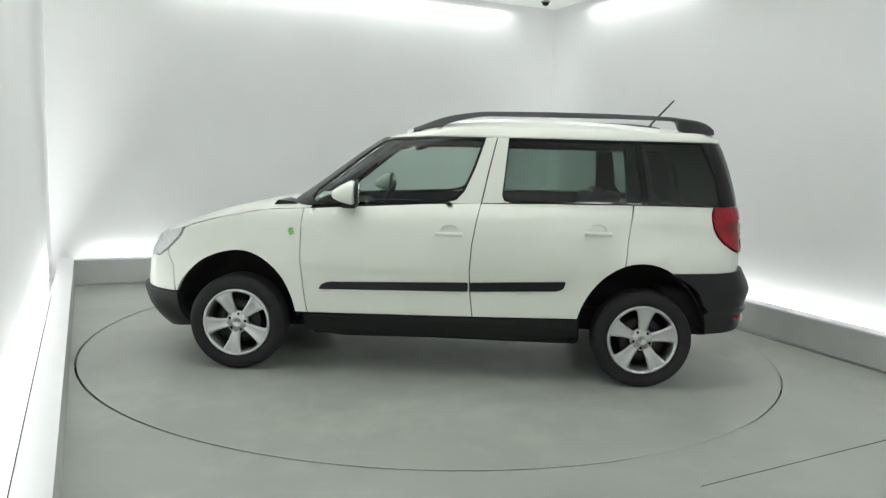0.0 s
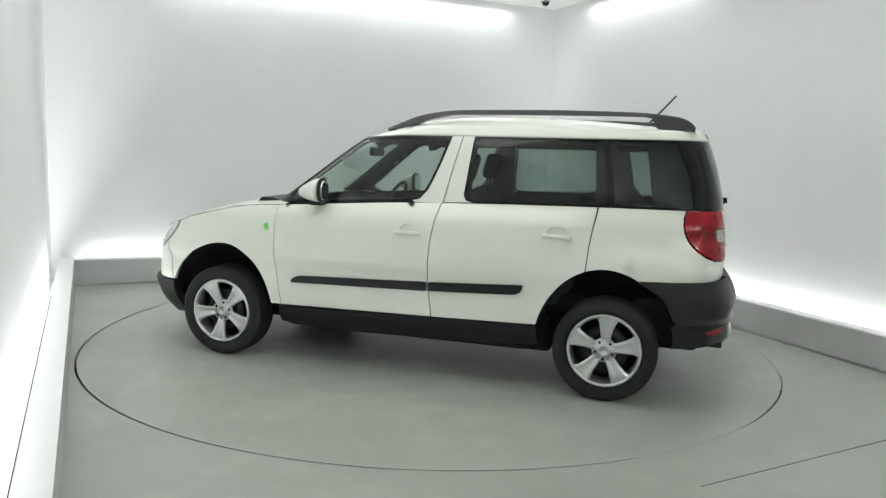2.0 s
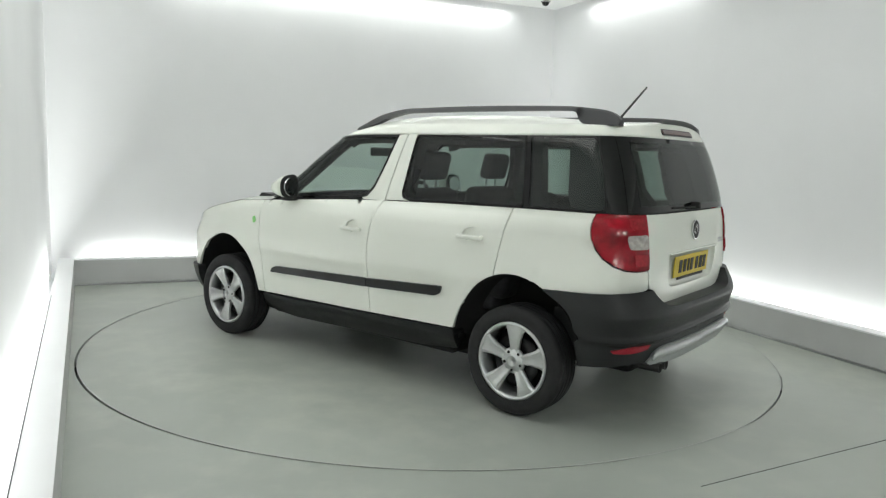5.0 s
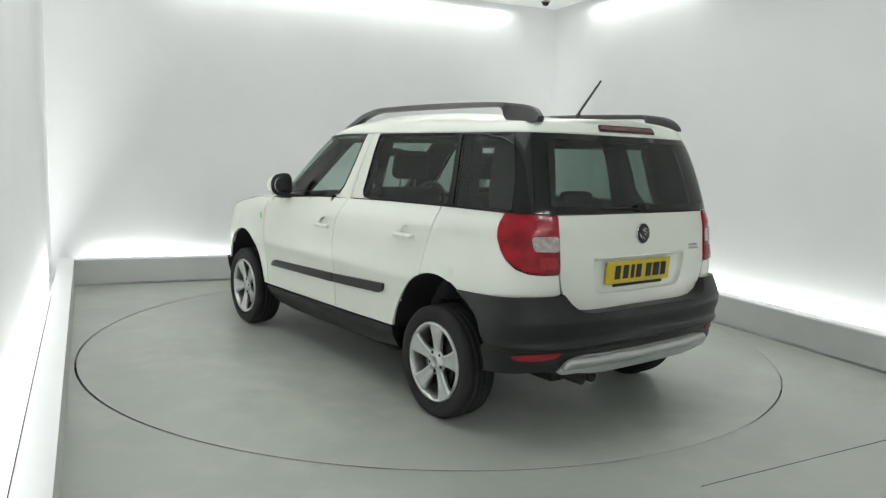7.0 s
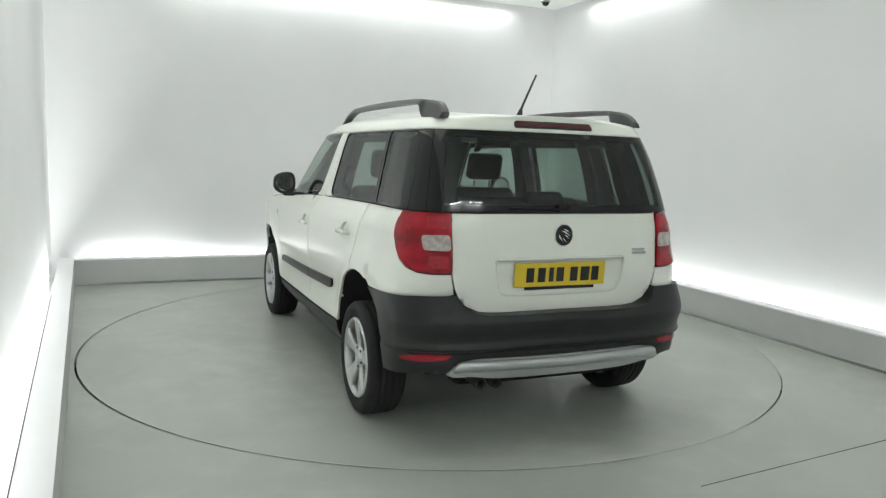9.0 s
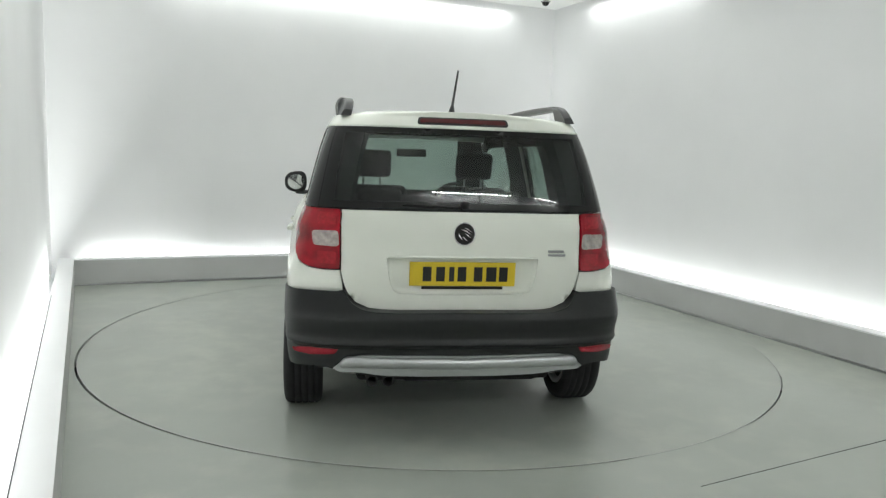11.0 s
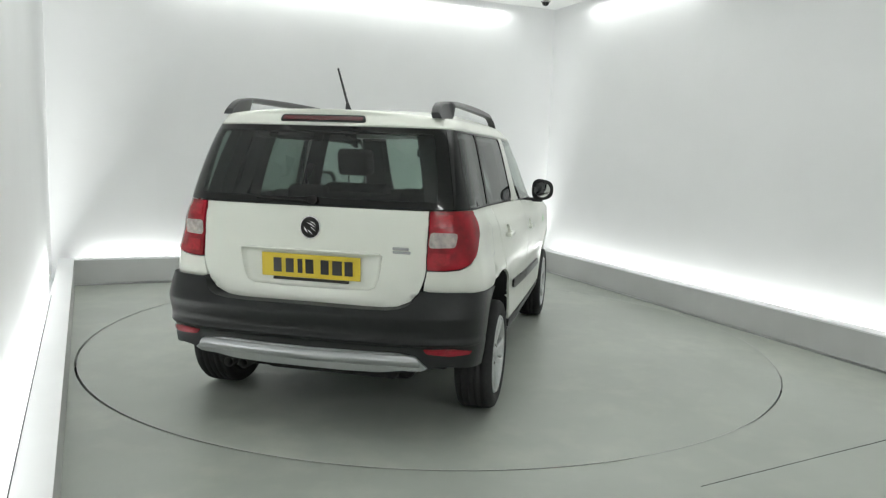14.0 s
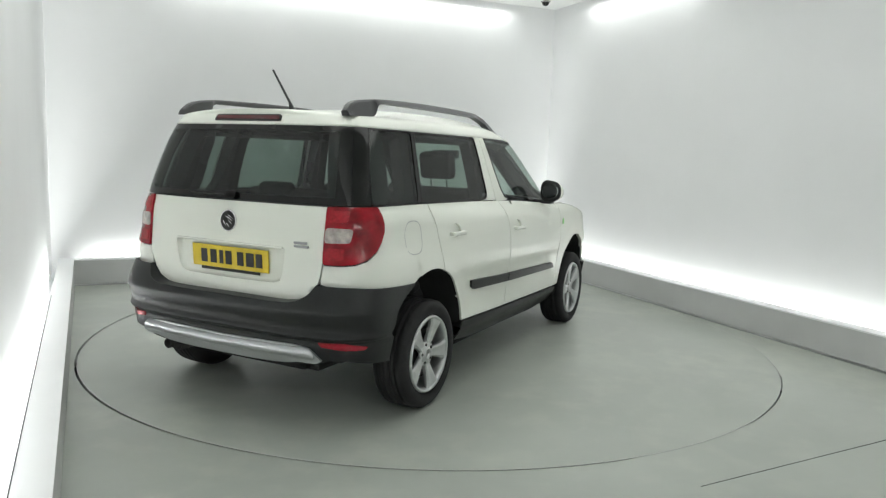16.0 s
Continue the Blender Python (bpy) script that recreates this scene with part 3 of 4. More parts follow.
    # rear lower bumper wraps in one piece below; wheel housings
    for name, (cx, cz, rx, rz), z0 in (("wheel_housing", FRONT_ARCH, 0.2), ("wheel_housing", REAR_ARCH, 0.2)):
        bm = bmesh.new()
        pts = [(cx + (rx + 0.004) * math.cos(t), cz + (rz + 0.004) * math.sin(t)) for t in np.linspace(0.06, math.pi - 0.06, 30)]
        o, i = [bm.verts.new((x, (BODY.at(x, z)[1] - 0.012) * side, z)) for x, z in pts], [bm.verts.new((x, 0.45 * side, z)) for x, z in pts]
        for k in range(len(pts) - 1):
            bm.faces.new((o[k], o[k + 1], i[k + 1], i[k]))
        bm.faces.new(i)
        part(name, bm, INNER, car, "black wheel housing")
    # side windows and their frames
    fw = [(0.625, 1.05), (0.655, 1.25), (0.69, 1.493), (0.3, 1.506), (-0.275, 1.51), (-0.215, 1.32), (-0.16, 1.17), (-0.12, 1.115), (-0.04, 1.096), (0.3, 1.08)]
    rw = [(-0.424, 1.513), (-0.396, 1.2), (-0.39, 1.15), (-0.405, 1.12), (-0.45, 1.108), (-1.255, 1.123), (-1.262, 1.517)]
    qw = [(-1.285, 1.517), (-1.278, 1.124), (-1.69, 1.127), (-1.70, 1.3), (-1.69, 1.519)]
    for name, poly, mat, r, inset in (("front_window", fw, CLEAR, 0.03, 0.013), ("rear_window", rw, PRIVACY, 0.03, 0.009), ("quarter_window", qw, PRIVACY, 0.02, 0.007)):
        outer = rounded(poly, r)
        inner = rounded(shrink(poly, inset), r)
        surround = part(name, sheet(CABIN, outer, [inner], side=side, rim=0.03, step=0.05), GLOSSBLACK, car)
        part("pane", sheet(CABIN, shrink(inner, -0.004), side=side, lift=-0.004, rim=0.0, step=0.06), mat, surround, "tinted window glass")
    part("front_door_frame", sheet(CABIN, shrink([(-0.278, 1.512), (-0.217, 1.32), (-0.162, 1.17), (-0.12, 1.113), (-0.08, 1.103), (-0.1, 1.092), (-0.26, 1.092), (-0.3, 1.3), (-0.348, 1.514)], 0.0015), side=side), PAINT, door)
    part("rear_door_frame", sheet(CABIN, shrink([(-0.352, 1.514), (-0.305, 1.3), (-0.266, 1.098), (-0.45, 1.106), (-0.407, 1.118), (-0.393, 1.15), (-0.398, 1.2), (-0.424, 1.515)], 0.0015), side=side), PAINT, rdoor)
    part("centre_pillar", sheet(CABIN, [(-1.256, 1.123), (-1.263, 1.517), (-1.284, 1.517), (-1.277, 1.124)], side=side, lift=-0.001), GLOSSBLACK, car)
    part("windscreen_pillar", sheet(CABIN, [(0.628, 1.03), (0.658, 1.25), (0.692, 1.496), (0.9, 1.5), (0.875, 1.25), (0.86, 1.03)], side=side, lift=0.003), PLASTIC, car)
    part("rear_pillar", sheet(CABIN, [(-1.692, 1.127), (-1.702, 1.3), (-1.692, 1.521), (-1.768, 1.521), (-1.78, 1.3), (-1.79, 1.126)], side=side), GLOSSBLACK, car, "gloss black rear pillar")
    part("mirror_sail", sheet(CABIN, rounded([(0.63, 1.05), (0.645, 1.17), (0.56, 1.11), (0.44, 1.075)], 0.01), side=side, lift=0.003, rim=0.02, step=0.03), PLASTIC, car)
    # lower door to belt filler strip under the glass
    part("belt_moulding", sheet(CABIN, [(0.63, 1.045), (0.3, 1.075), (-0.1, 1.09), (-0.26, 1.095), (-0.7, 1.106), (-1.25, 1.118), (-1.7, 1.12), (-1.7, 1.09), (-0.5, 1.06), (0.63, 1.02)], side=side, lift=-0.012, rim=0.0), PLASTIC, car)
    # roof rail
    top = smooth_curve([(-1.7, 1.604), (-1.685, 1.622), (-1.655, 1.645), (-1.6, 1.663), (-1.4, 1.681), (-0.9, 1.688), (-0.3, 1.68), (-0.05, 1.648), (0.2, 1.56)])
    low = smooth_curve([(-1.7, 1.575), (-1.53, 1.584), (-1.505, 1.6), (-1.485, 1.645), (-1.44, 1.654), (-1.2, 1.656), (-0.3, 1.65), (-0.1, 1.618), (0.02, 1.58), (0.2, 1.54)])
    yy = smooth_curve([(-1.7, 0.57), (-1.3, 0.6), (-0.3, 0.59), (0.2, 0.565)])
    bm = bmesh.new()
    prev = None
    for x in [*np.linspace(-1.7, -1.4, 34), *np.linspace(-1.38, 0.2, 60)]:
        t, l, y = top(x), low(x), yy(x)
        l = min(l, t - 0.006)
        hw, b = 0.022, min(0.01, (t - l) * 0.3)
        lean = 0.25 * (t - l)
        ring = [(y - hw, l), (y + hw + 0.004, l), (y + hw - lean, t - b), (y + hw - 0.008 - lean, t), (y - hw + 0.006 - lean, t), (y - hw - lean, t - b)]
        ring = [bm.verts.new((x, side * a, c)) for a, c in ring]
        if prev:
            for i in range(6):
                bm.faces.new((prev[i], prev[(i + 1) % 6], ring[(i + 1) % 6], ring[i]))
        else:
            bm.faces.new(ring)
        prev = ring
    bm.faces.new(prev)
    bmesh.ops.recalc_face_normals(bm, faces=bm.faces)
    part("roof_rail", bm, RAIL, car, "black roof rail", smooth=False)
    # door mirror
    bm = bmesh.new()
    bmesh.ops.create_uvsphere(bm, u_segments=24, v_segments=14, radius=1.0)
    for v in bm.verts:
        for i in range(3):
            v.co[i] = math.copysign(abs(v.co[i]) ** 0.72, v.co[i])
        v.co = Vector((0.12 * v.co.x * (1.0 if v.co.x > 0 else 0.3), 0.082 * v.co.y * (1 - 0.3 * max(0, v.co.x)), 0.074 * v.co.z * (1 - 0.12 * v.co.y) * (1 - 0.5 * max(0, v.co.x)) - 0.012 * max(0, v.co.x)))
    bm.transform(pose(0.55, 0.92, 1.155, 0, 0, 5))
    bm.transform(Matrix.Diagonal((1, side, 1, 1)))
    bmesh.ops.recalc_face_normals(bm, faces=bm.faces)
    mirror = part("door_mirror", bm, PAINT, car)
    bm = bmesh.new()
    bmesh.ops.create_uvsphere(bm, u_segments=24, v_segments=14, radius=1.0)
    for v in bm.verts:
        for i in range(3):
            v.co[i] = math.copysign(abs(v.co[i]) ** 0.72, v.co[i])
        v.co = Vector((0.011 * v.co.x, 0.086 * v.co.y, 0.08 * v.co.z * (1 - 0.12 * v.co.y)))
    bm.transform(pose(0.55, 0.92, 1.155, 0, 0, 5) @ pose(-0.036, 0, 0))
    bm.transform(Matrix.Diagonal((1, side, 1, 1)))
    bmesh.ops.recalc_face_normals(bm, faces=bm.faces)
    rimm = part("mirror_rim", bm, PLASTIC, mirror)
    bm = bmesh.new()
    cylinder(bm, (-0.05, 0, 0), (-0.056, 0, 0), 0.058, 0.056, 28)
    bmesh.ops.scale(bm, vec=(1, 1.15, 1.05), verts=bm.verts)
    bm.transform(pose(0.55, 0.92, 1.155, 0, 0, 5))
    bm.transform(Matrix.Diagonal((1, side, 1, 1)))
    bmesh.ops.recalc_face_normals(bm, faces=bm.faces)
    part("mirror_glass", bm, MIRROR, mirror, smooth=False)
    bm = bmesh.new()
    box(bm, (0.52, 0.76, 1.06), (0.61, 0.92, 1.09), None, 0.012)
    bm.transform(Matrix.Diagonal((1, side, 1, 1)))
    bmesh.ops.recalc_face_normals(bm, faces=bm.faces)
    part("mirror_foot", bm, PLASTIC, mirror)

# fuel flap outline
ring = [(-1.44 + 0.085 * math.copysign(abs(math.cos(t)) ** 0.7, math.cos(t)), 0.955 + 0.085 * math.copysign(abs(math.sin(t)) ** 0.7, math.sin(t))) for t in np.linspace(0, 2 * math.pi, 40)[:-1]]
part("fuel_flap", sheet(BODY, ring, [shrink(ring, 0.004)], side=-1, lift=0.0008, rim=0.0, step=0.02), GREY, car)

# ---- tail ----
end = BODY.utail
well = [(u_at(BODY, y, z), z) for y, z in ((0.37, 0.909), (0.365, 0.86), (0.352, 0.79), (0.335, 0.755), (0.3, 0.742), (0.15, 0.738))]
gate = part("tailgate", sheet(BODY, shrink([(end - 0.03, 1.122)] + GATE + [(end - 0.03, 0.654)], 0.003), [[(end - 0.06, 0.912)] + well + [(end - 0.06, 0.737)]], both=True, step=0.032), PAINT, car)
# sloping sides and floor of the recess for the number plate
bm = bmesh.new()
for sg in (1, -1):
    rings = []
    for depth, dz, k in ((0.0005, 0.0, 1.0), (0.018, 0.001, 0.985), (0.024, 0.012, 0.94), (0.024, 0.09, 0.5), (0.024, 0.09, 0.02)):
        ring = []
        for y, z in ((0.0, 0.912), (0.15, 0.911), (0.30, 0.910), (0.37, 0.909), (0.365, 0.86), (0.352, 0.79), (0.335, 0.755), (0.3, 0.742), (0.15, 0.738), (0.0, 0.737)):
            zz = 0.825 + (z - 0.825) * max(0.02, 1 - dz / 0.087) if dz < 0.05 else 0.825 + (z - 0.825) * k * 0.9
            q = BODY.at(u_at(BODY, y * k, zz) if y else end, zz)
            ring.append(bm.verts.new((q[0] + depth, sg * y * k, zz)))
        rings.append(ring)
    for a, b in zip(rings, rings[1:]):
        for i in range(9):
            bm.faces.new((a[i], a[i + 1], b[i + 1], b[i]) if sg > 0 else (a[i], b[i], b[i + 1], a[i + 1]))
bmesh.ops.remove_doubles(bm, verts=bm.verts, dist=0.0006)
bmesh.ops.recalc_face_normals(bm, faces=bm.faces)
part("plate_recess", bm, PAINT, gate)
bumper_edge = arc(*REAR_ARCH, 180 - angle_for(REAR_ARCH, 0.726), 180 - angle_for(REAR_ARCH, 0.365), 12)
BEND = BUMPER.utail
bump = bumper_edge + [(-1.668, 0.357), (-1.8, 0.374), (-1.95, 0.392), (-2.02, 0.39), (-2.1, 0.365), (-2.3, 0.345), (BEND, 0.338), (BEND, 0.668), *[(u_at(BUMPER, y, z), z) for y, z in ((0.3, 0.667), (0.42, 0.669), (0.48, 0.679), (0.518, 0.696), (0.545, 0.719), (0.56, 0.744), (0.57, 0.757))], (-1.9, 0.755), (-1.75, 0.745)]
bumper = part("rear_bumper", sheet(BUMPER, bump, both=True, rim=0.07, step=0.016), PLASTIC, car, "black textured plastic rear bumper")
# ledge from the bumper's edge in to the tailgate
bm = bmesh.new()
inner = [(0.0, 0.668), (0.15, 0.6675), (0.3, 0.667), (0.42, 0.669), (0.45, 0.6735), (0.48, 0.679), (0.5, 0.687), (0.518, 0.696), (0.533, 0.7075), (0.545, 0.719), (0.554, 0.732), (0.56, 0.744), (0.57, 0.757)]
for sg in (1, -1):
    rows = []
    for y, z in inner:
        q = BUMPER.at(u_at(BUMPER, y, z) if y else BEND, z)
        rows.append([bm.verts.new((q[0] + dx, sg * (y - 0.12 * dx * min(1, y * 2)), z + 0.0015)) for dx in (0.002, 0.03, 0.06, 0.1)])
    for a, b in zip(rows, rows[1:]):
        for k in range(3):
            bm.faces.new((a[k], b[k], b[k + 1], a[k + 1]) if sg < 0 else (a[k], a[k + 1], b[k + 1], b[k]))
bmesh.ops.remove_doubles(bm, verts=bm.verts, dist=0.0004)
part("bumper_ledge", bm, PLASTIC, bumper)
SKID = [(-2.06, 0.389), (-2.085, 0.408), (-2.11, 0.43), (-2.145, 0.446), (-2.195, 0.455), (-2.24, 0.458), (-2.5, 0.453), (BEND, 0.45), (BEND, 0.35),
        *[(u_at(BUMPER, y, z), z) for y, z in ((0.2, 0.351), (0.36, 0.356), (0.42, 0.362), (0.48, 0.372), (0.54, 0.375))], (-2.16, 0.372), (-2.09, 0.374)]
skid = part("skid_plate", sheet(BUMPER, SKID, both=True, lift=0.012, rim=0.04, step=0.025), SILVER, bumper, "silver skid plate")
# rounded bar along the plate, and the groove under it
spine = [(-2.105, 0.405), (-2.13, 0.419), (-2.17, 0.423), (-2.22, 0.422), (-2.5, 0.417), (BEND, 0.413)]
line = smooth_curve(sorted(spine))
bm = bmesh.new()
us = [BEND + (-2.105 - BEND) * (1 - (1 - k / 30) ** 1.3) for k in range(31)]
for sg in (1, -1):
    rings = []
    for k, u in enumerate(us):
        thin = math.sqrt(max(0.0, 1 - max(0.0, (k - 26) / 4.0) ** 2)) * 0.95 + 0.05
        ring = []
        for t in range(9):
            f = math.pi * (t / 8 - 0.5)
            q = BUMPER.at(u, line(u) + 0.03 * thin * math.sin(f), -0.010 - 0.022 * thin * math.cos(f))
            ring.append(bm.verts.new((q[0], sg * q[1] if k else 0.0, q[2])))
        rings.append(ring)
    for a, b in zip(rings, rings[1:]):
        for t in range(8):
            bm.faces.new((a[t], b[t], b[t + 1], a[t + 1]))
bmesh.ops.remove_doubles(bm, verts=bm.verts, dist=0.0004)
bmesh.ops.recalc_face_normals(bm, faces=bm.faces)
part("skid_bar", bm, SILVER, skid)
for side in (1, -1):
    part("rear_reflector", sheet(BUMPER, rounded([(-1.83, 0.468), (-1.95, 0.486), (-2.09, 0.482), (-2.07, 0.458), (-1.95, 0.448), (-1.845, 0.452)], 0.008), side=side, lift=0.005, rim=0.01, step=0.02), REFLECTRED, bumper, "red rear reflector")
# tailgate glass and spoiler edge
cend = CABIN.utail
gg = [(-1.792, 1.127), (-1.783, 1.3), (-1.771, 1.519), (cend, 1.521), (cend, 1.127)]
glass_frame = part("rear_screen", sheet(CABIN, gg, [[(-1.87, 1.165), (-1.855, 1.3), (-1.845, 1.49), (cend - 0.05, 1.492), (cend - 0.05, 1.165)]], both=True, rim=0.02), GLOSSBLACK, car)
part("pane", sheet(CABIN, [(-1.865, 1.16), (-1.85, 1.3), (-1.84, 1.495), (cend, 1.497), (cend, 1.16)], both=True, lift=0.001, rim=0.0), PRIVACY, glass_frame, "dark privacy glass")

# roof: lip over the windows, crowned top
uu = list(np.linspace(cend, -1.7, 26)) + list(np.linspace(-1.66, 0.66, 40)) + list(np.linspace(0.7, CABIN.unose, 16))
lip = smooth_curve([(-2.5, 1.522), (-1.7, 1.521), (-1.26, 1.518), (-0.35, 1.513), (0.3, 1.507), (0.69, 1.495), (0.9, 1.5), (1.3, 1.505)])
bm = bmesh.new()
rows = []
for u in uu:
    z0 = lip(u)
    col = [Vector(CABIN.at(u, z0)) + (Vector((0, -0.02, 0)) if -1.7 < u < 0.7 else Vector((0.02 if u < 0 else -0.02, 0, 0)))]
    col += [Vector(CABIN.at(u, z0 + (1.578 - z0) * k / 5)) for k in range(6)]
    e = col[-1]
    drop = 0.05 * max(0.0, (e.x + 0.35) / 0.6) ** 2
    for c in col[1:]:
        c.z -= drop * (c.z - z0) / (1.578 - z0)
    col += [Vector((e.x, e.y * k, e.z + (0.029 + 0.05 * max(0.0, 1 - ((e.x + 0.6) / 0.95) ** 2)) * (1 - k ** 4))) for k in (0.97, 0.92, 0.85, 0.7, 0.5, 0.25, 0.0)]
    rows.append(col)
for sg in (1, -1):
    grid = [[bm.verts.new((p.x, sg * p.y, p.z)) for p in col] for col in rows]
    for i in range(len(grid) - 1):
        for j in range(len(grid[0]) - 1):
            q = [grid[i][j], grid[i + 1][j], grid[i + 1][j + 1], grid[i][j + 1]]
            try:
                bm.faces.new(q)
            except ValueError:
                pass
bmesh.ops.remove_doubles(bm, verts=bm.verts, dist=0.0006)
bmesh.ops.dissolve_degenerate(bm, dist=0.0002, edges=bm.edges)
bmesh.ops.recalc_face_normals(bm, faces=bm.faces)
roof = part("roof", bm, PAINT, car)

# third brake lamp
cu = [u for u in np.linspace(CABIN.utail, CABIN.utail + 0.6, 300) if CABIN.at(u, 1.556)[1] >= 0.212][0]
surround = part("lamp_surround", sheet(CABIN, rounded([(cu + 0.014, 1.575), (cend - 0.05, 1.576), (cend - 0.05, 1.541), (cu + 0.014, 1.540)], 0.015), both=True, lift=0.004, rim=0.012, step=0.03), SATIN, car, "black brake lamp surround")
part("brake_lamp", sheet(CABIN, rounded([(cu, 1.567), (cend - 0.05, 1.568), (cend - 0.05, 1.549), (cu, 1.548)], 0.008), both=True, lift=0.0065, rim=0.008, step=0.03), DARKRED, surround, "dark red third brake lamp")

# ---- bonnet, windscreen, nose ----
hood_edge = smooth_curve([(0.86, 1.052), (0.905, 1.05), (1.2, 1.035), (1.5, 0.985), (1.7, 0.925), (1.745, 0.906), (2.0, 0.85), (2.1, 0.8), (2.7, 0.79)])
bm = bmesh.new()
rows = []
for u in list(np.linspace(0.86, 2.1, 40)) + list(np.linspace(2.15, BODY.unose, 10)):
    e = BODY.at(u, hood_edge(u))
    rows.append([bm.verts.new((e[0], e[1] * t, e[2] + 0.05 * (1 - abs(t) ** 3) * min(1, max(0, (2.02 - e[0]) / 0.35)))) for t in np.linspace(-1, 1, 25)])
for a, b in zip(rows, rows[1:]):
    for j in range(24):
        bm.faces.new((a[j], a[j + 1], b[j + 1], b[j]))
bmesh.ops.recalc_face_normals(bm, faces=bm.faces)
part("bonnet", bm, PAINT, car)
nend = BODY.unose + 0.02
part("front_bumper", sheet(BODY, [(1.695, 0.495), (1.725, 0.655), (1.805, 0.755), (1.87, 0.705), (2.06, 0.71), (2.12, 0.79), (nend, 0.8), (nend, 0.5)], both=True), PAINT, car)
fb = arc(*FRONT_ARCH, angle_for(FRONT_ARCH, 0.488), -8, 10) + [(1.72, 0.26), (2.0, 0.22), (2.75, 0.2), (2.75, 0.49), (2.0, 0.478)]
part("lower_front_bumper", sheet(BUMPER, fb, both=True, rim=0.06), PLASTIC, car, "black plastic lower front bumper")
cn = CABIN.unose + 0.01
part("windscreen", sheet(CABIN, [(0.802, 1.05), (0.822, 1.25), (0.852, 1.498), (cn, 1.503), (cn, 1.05)], both=True, rim=0.0), CLEAR, car)
bm = bmesh.new()
prism(bm, [(1.1, 1.04), (0.86, 1.01), (0.86, 1.035), (0.96, 1.08), (1.06, 1.084)], -0.73, 0.73, "y")
part("cowl", bm, PLASTIC, car, smooth=False)

# ---- body core, floor pan ----
core = [(2.4, 0.28), (1.72, 0.28)] + arc(1.29, 0.335, 0.42, 0.47, 0, 180) + [(0.8, 0.28), (-0.85, 0.28)] + arc(-1.29, 0.335, 0.42, 0.47, 0, 180) + [(-1.75, 0.36), (-2.35, 0.36), (-2.35, 1.06), (-0.5, 1.03), (0.9, 1.0), (1.4, 0.94), (2.4, 0.8)]


class Inset:
    at = staticmethod(lambda u, z: BODY.at(u, z, 0.03))
    utail, unose = BODY.utail, BODY.unose


for side in (1, -1):
    part("inner_panel", sheet(Inset, core, side=side, step=0.08, rim=0.0), INNER, car)
bm = bmesh.new()
box(bm, (-0.95, -0.6, 0.19), (0.86, 0.6, 0.42), None, 0.03)
box(bm, (0.8, -0.45, 0.2), (1.85, 0.45, 0.42), None, 0.04)
box(bm, (-1.8, -0.5, 0.27), (-0.9, 0.5, 0.43), None, 0.03)
box(bm, (-0.85, -0.8, 0.24), (0.82, 0.8, 0.4), None, 0.03)
box(bm, (-1.88, -0.7, 0.37), (-1.45, 0.7, 0.62), None, 0.02)
box(bm, (-1.84, -0.45, 0.27), (-1.5, 0.3, 0.4), None, 0.05)
part("floor_pan", bm, INNER, car, smooth=False)
for y in (0.43, 0.35):
    bm = revolve([(0.028, 0.0), (0.028, 0.22), (0.023, 0.22), (0.023, 0.0)], 20)
    bm.transform(pose(-1.72, y, 0.322, 0, 0, 90))
    part("exhaust_pipe", bm, DARKALLOY, car)


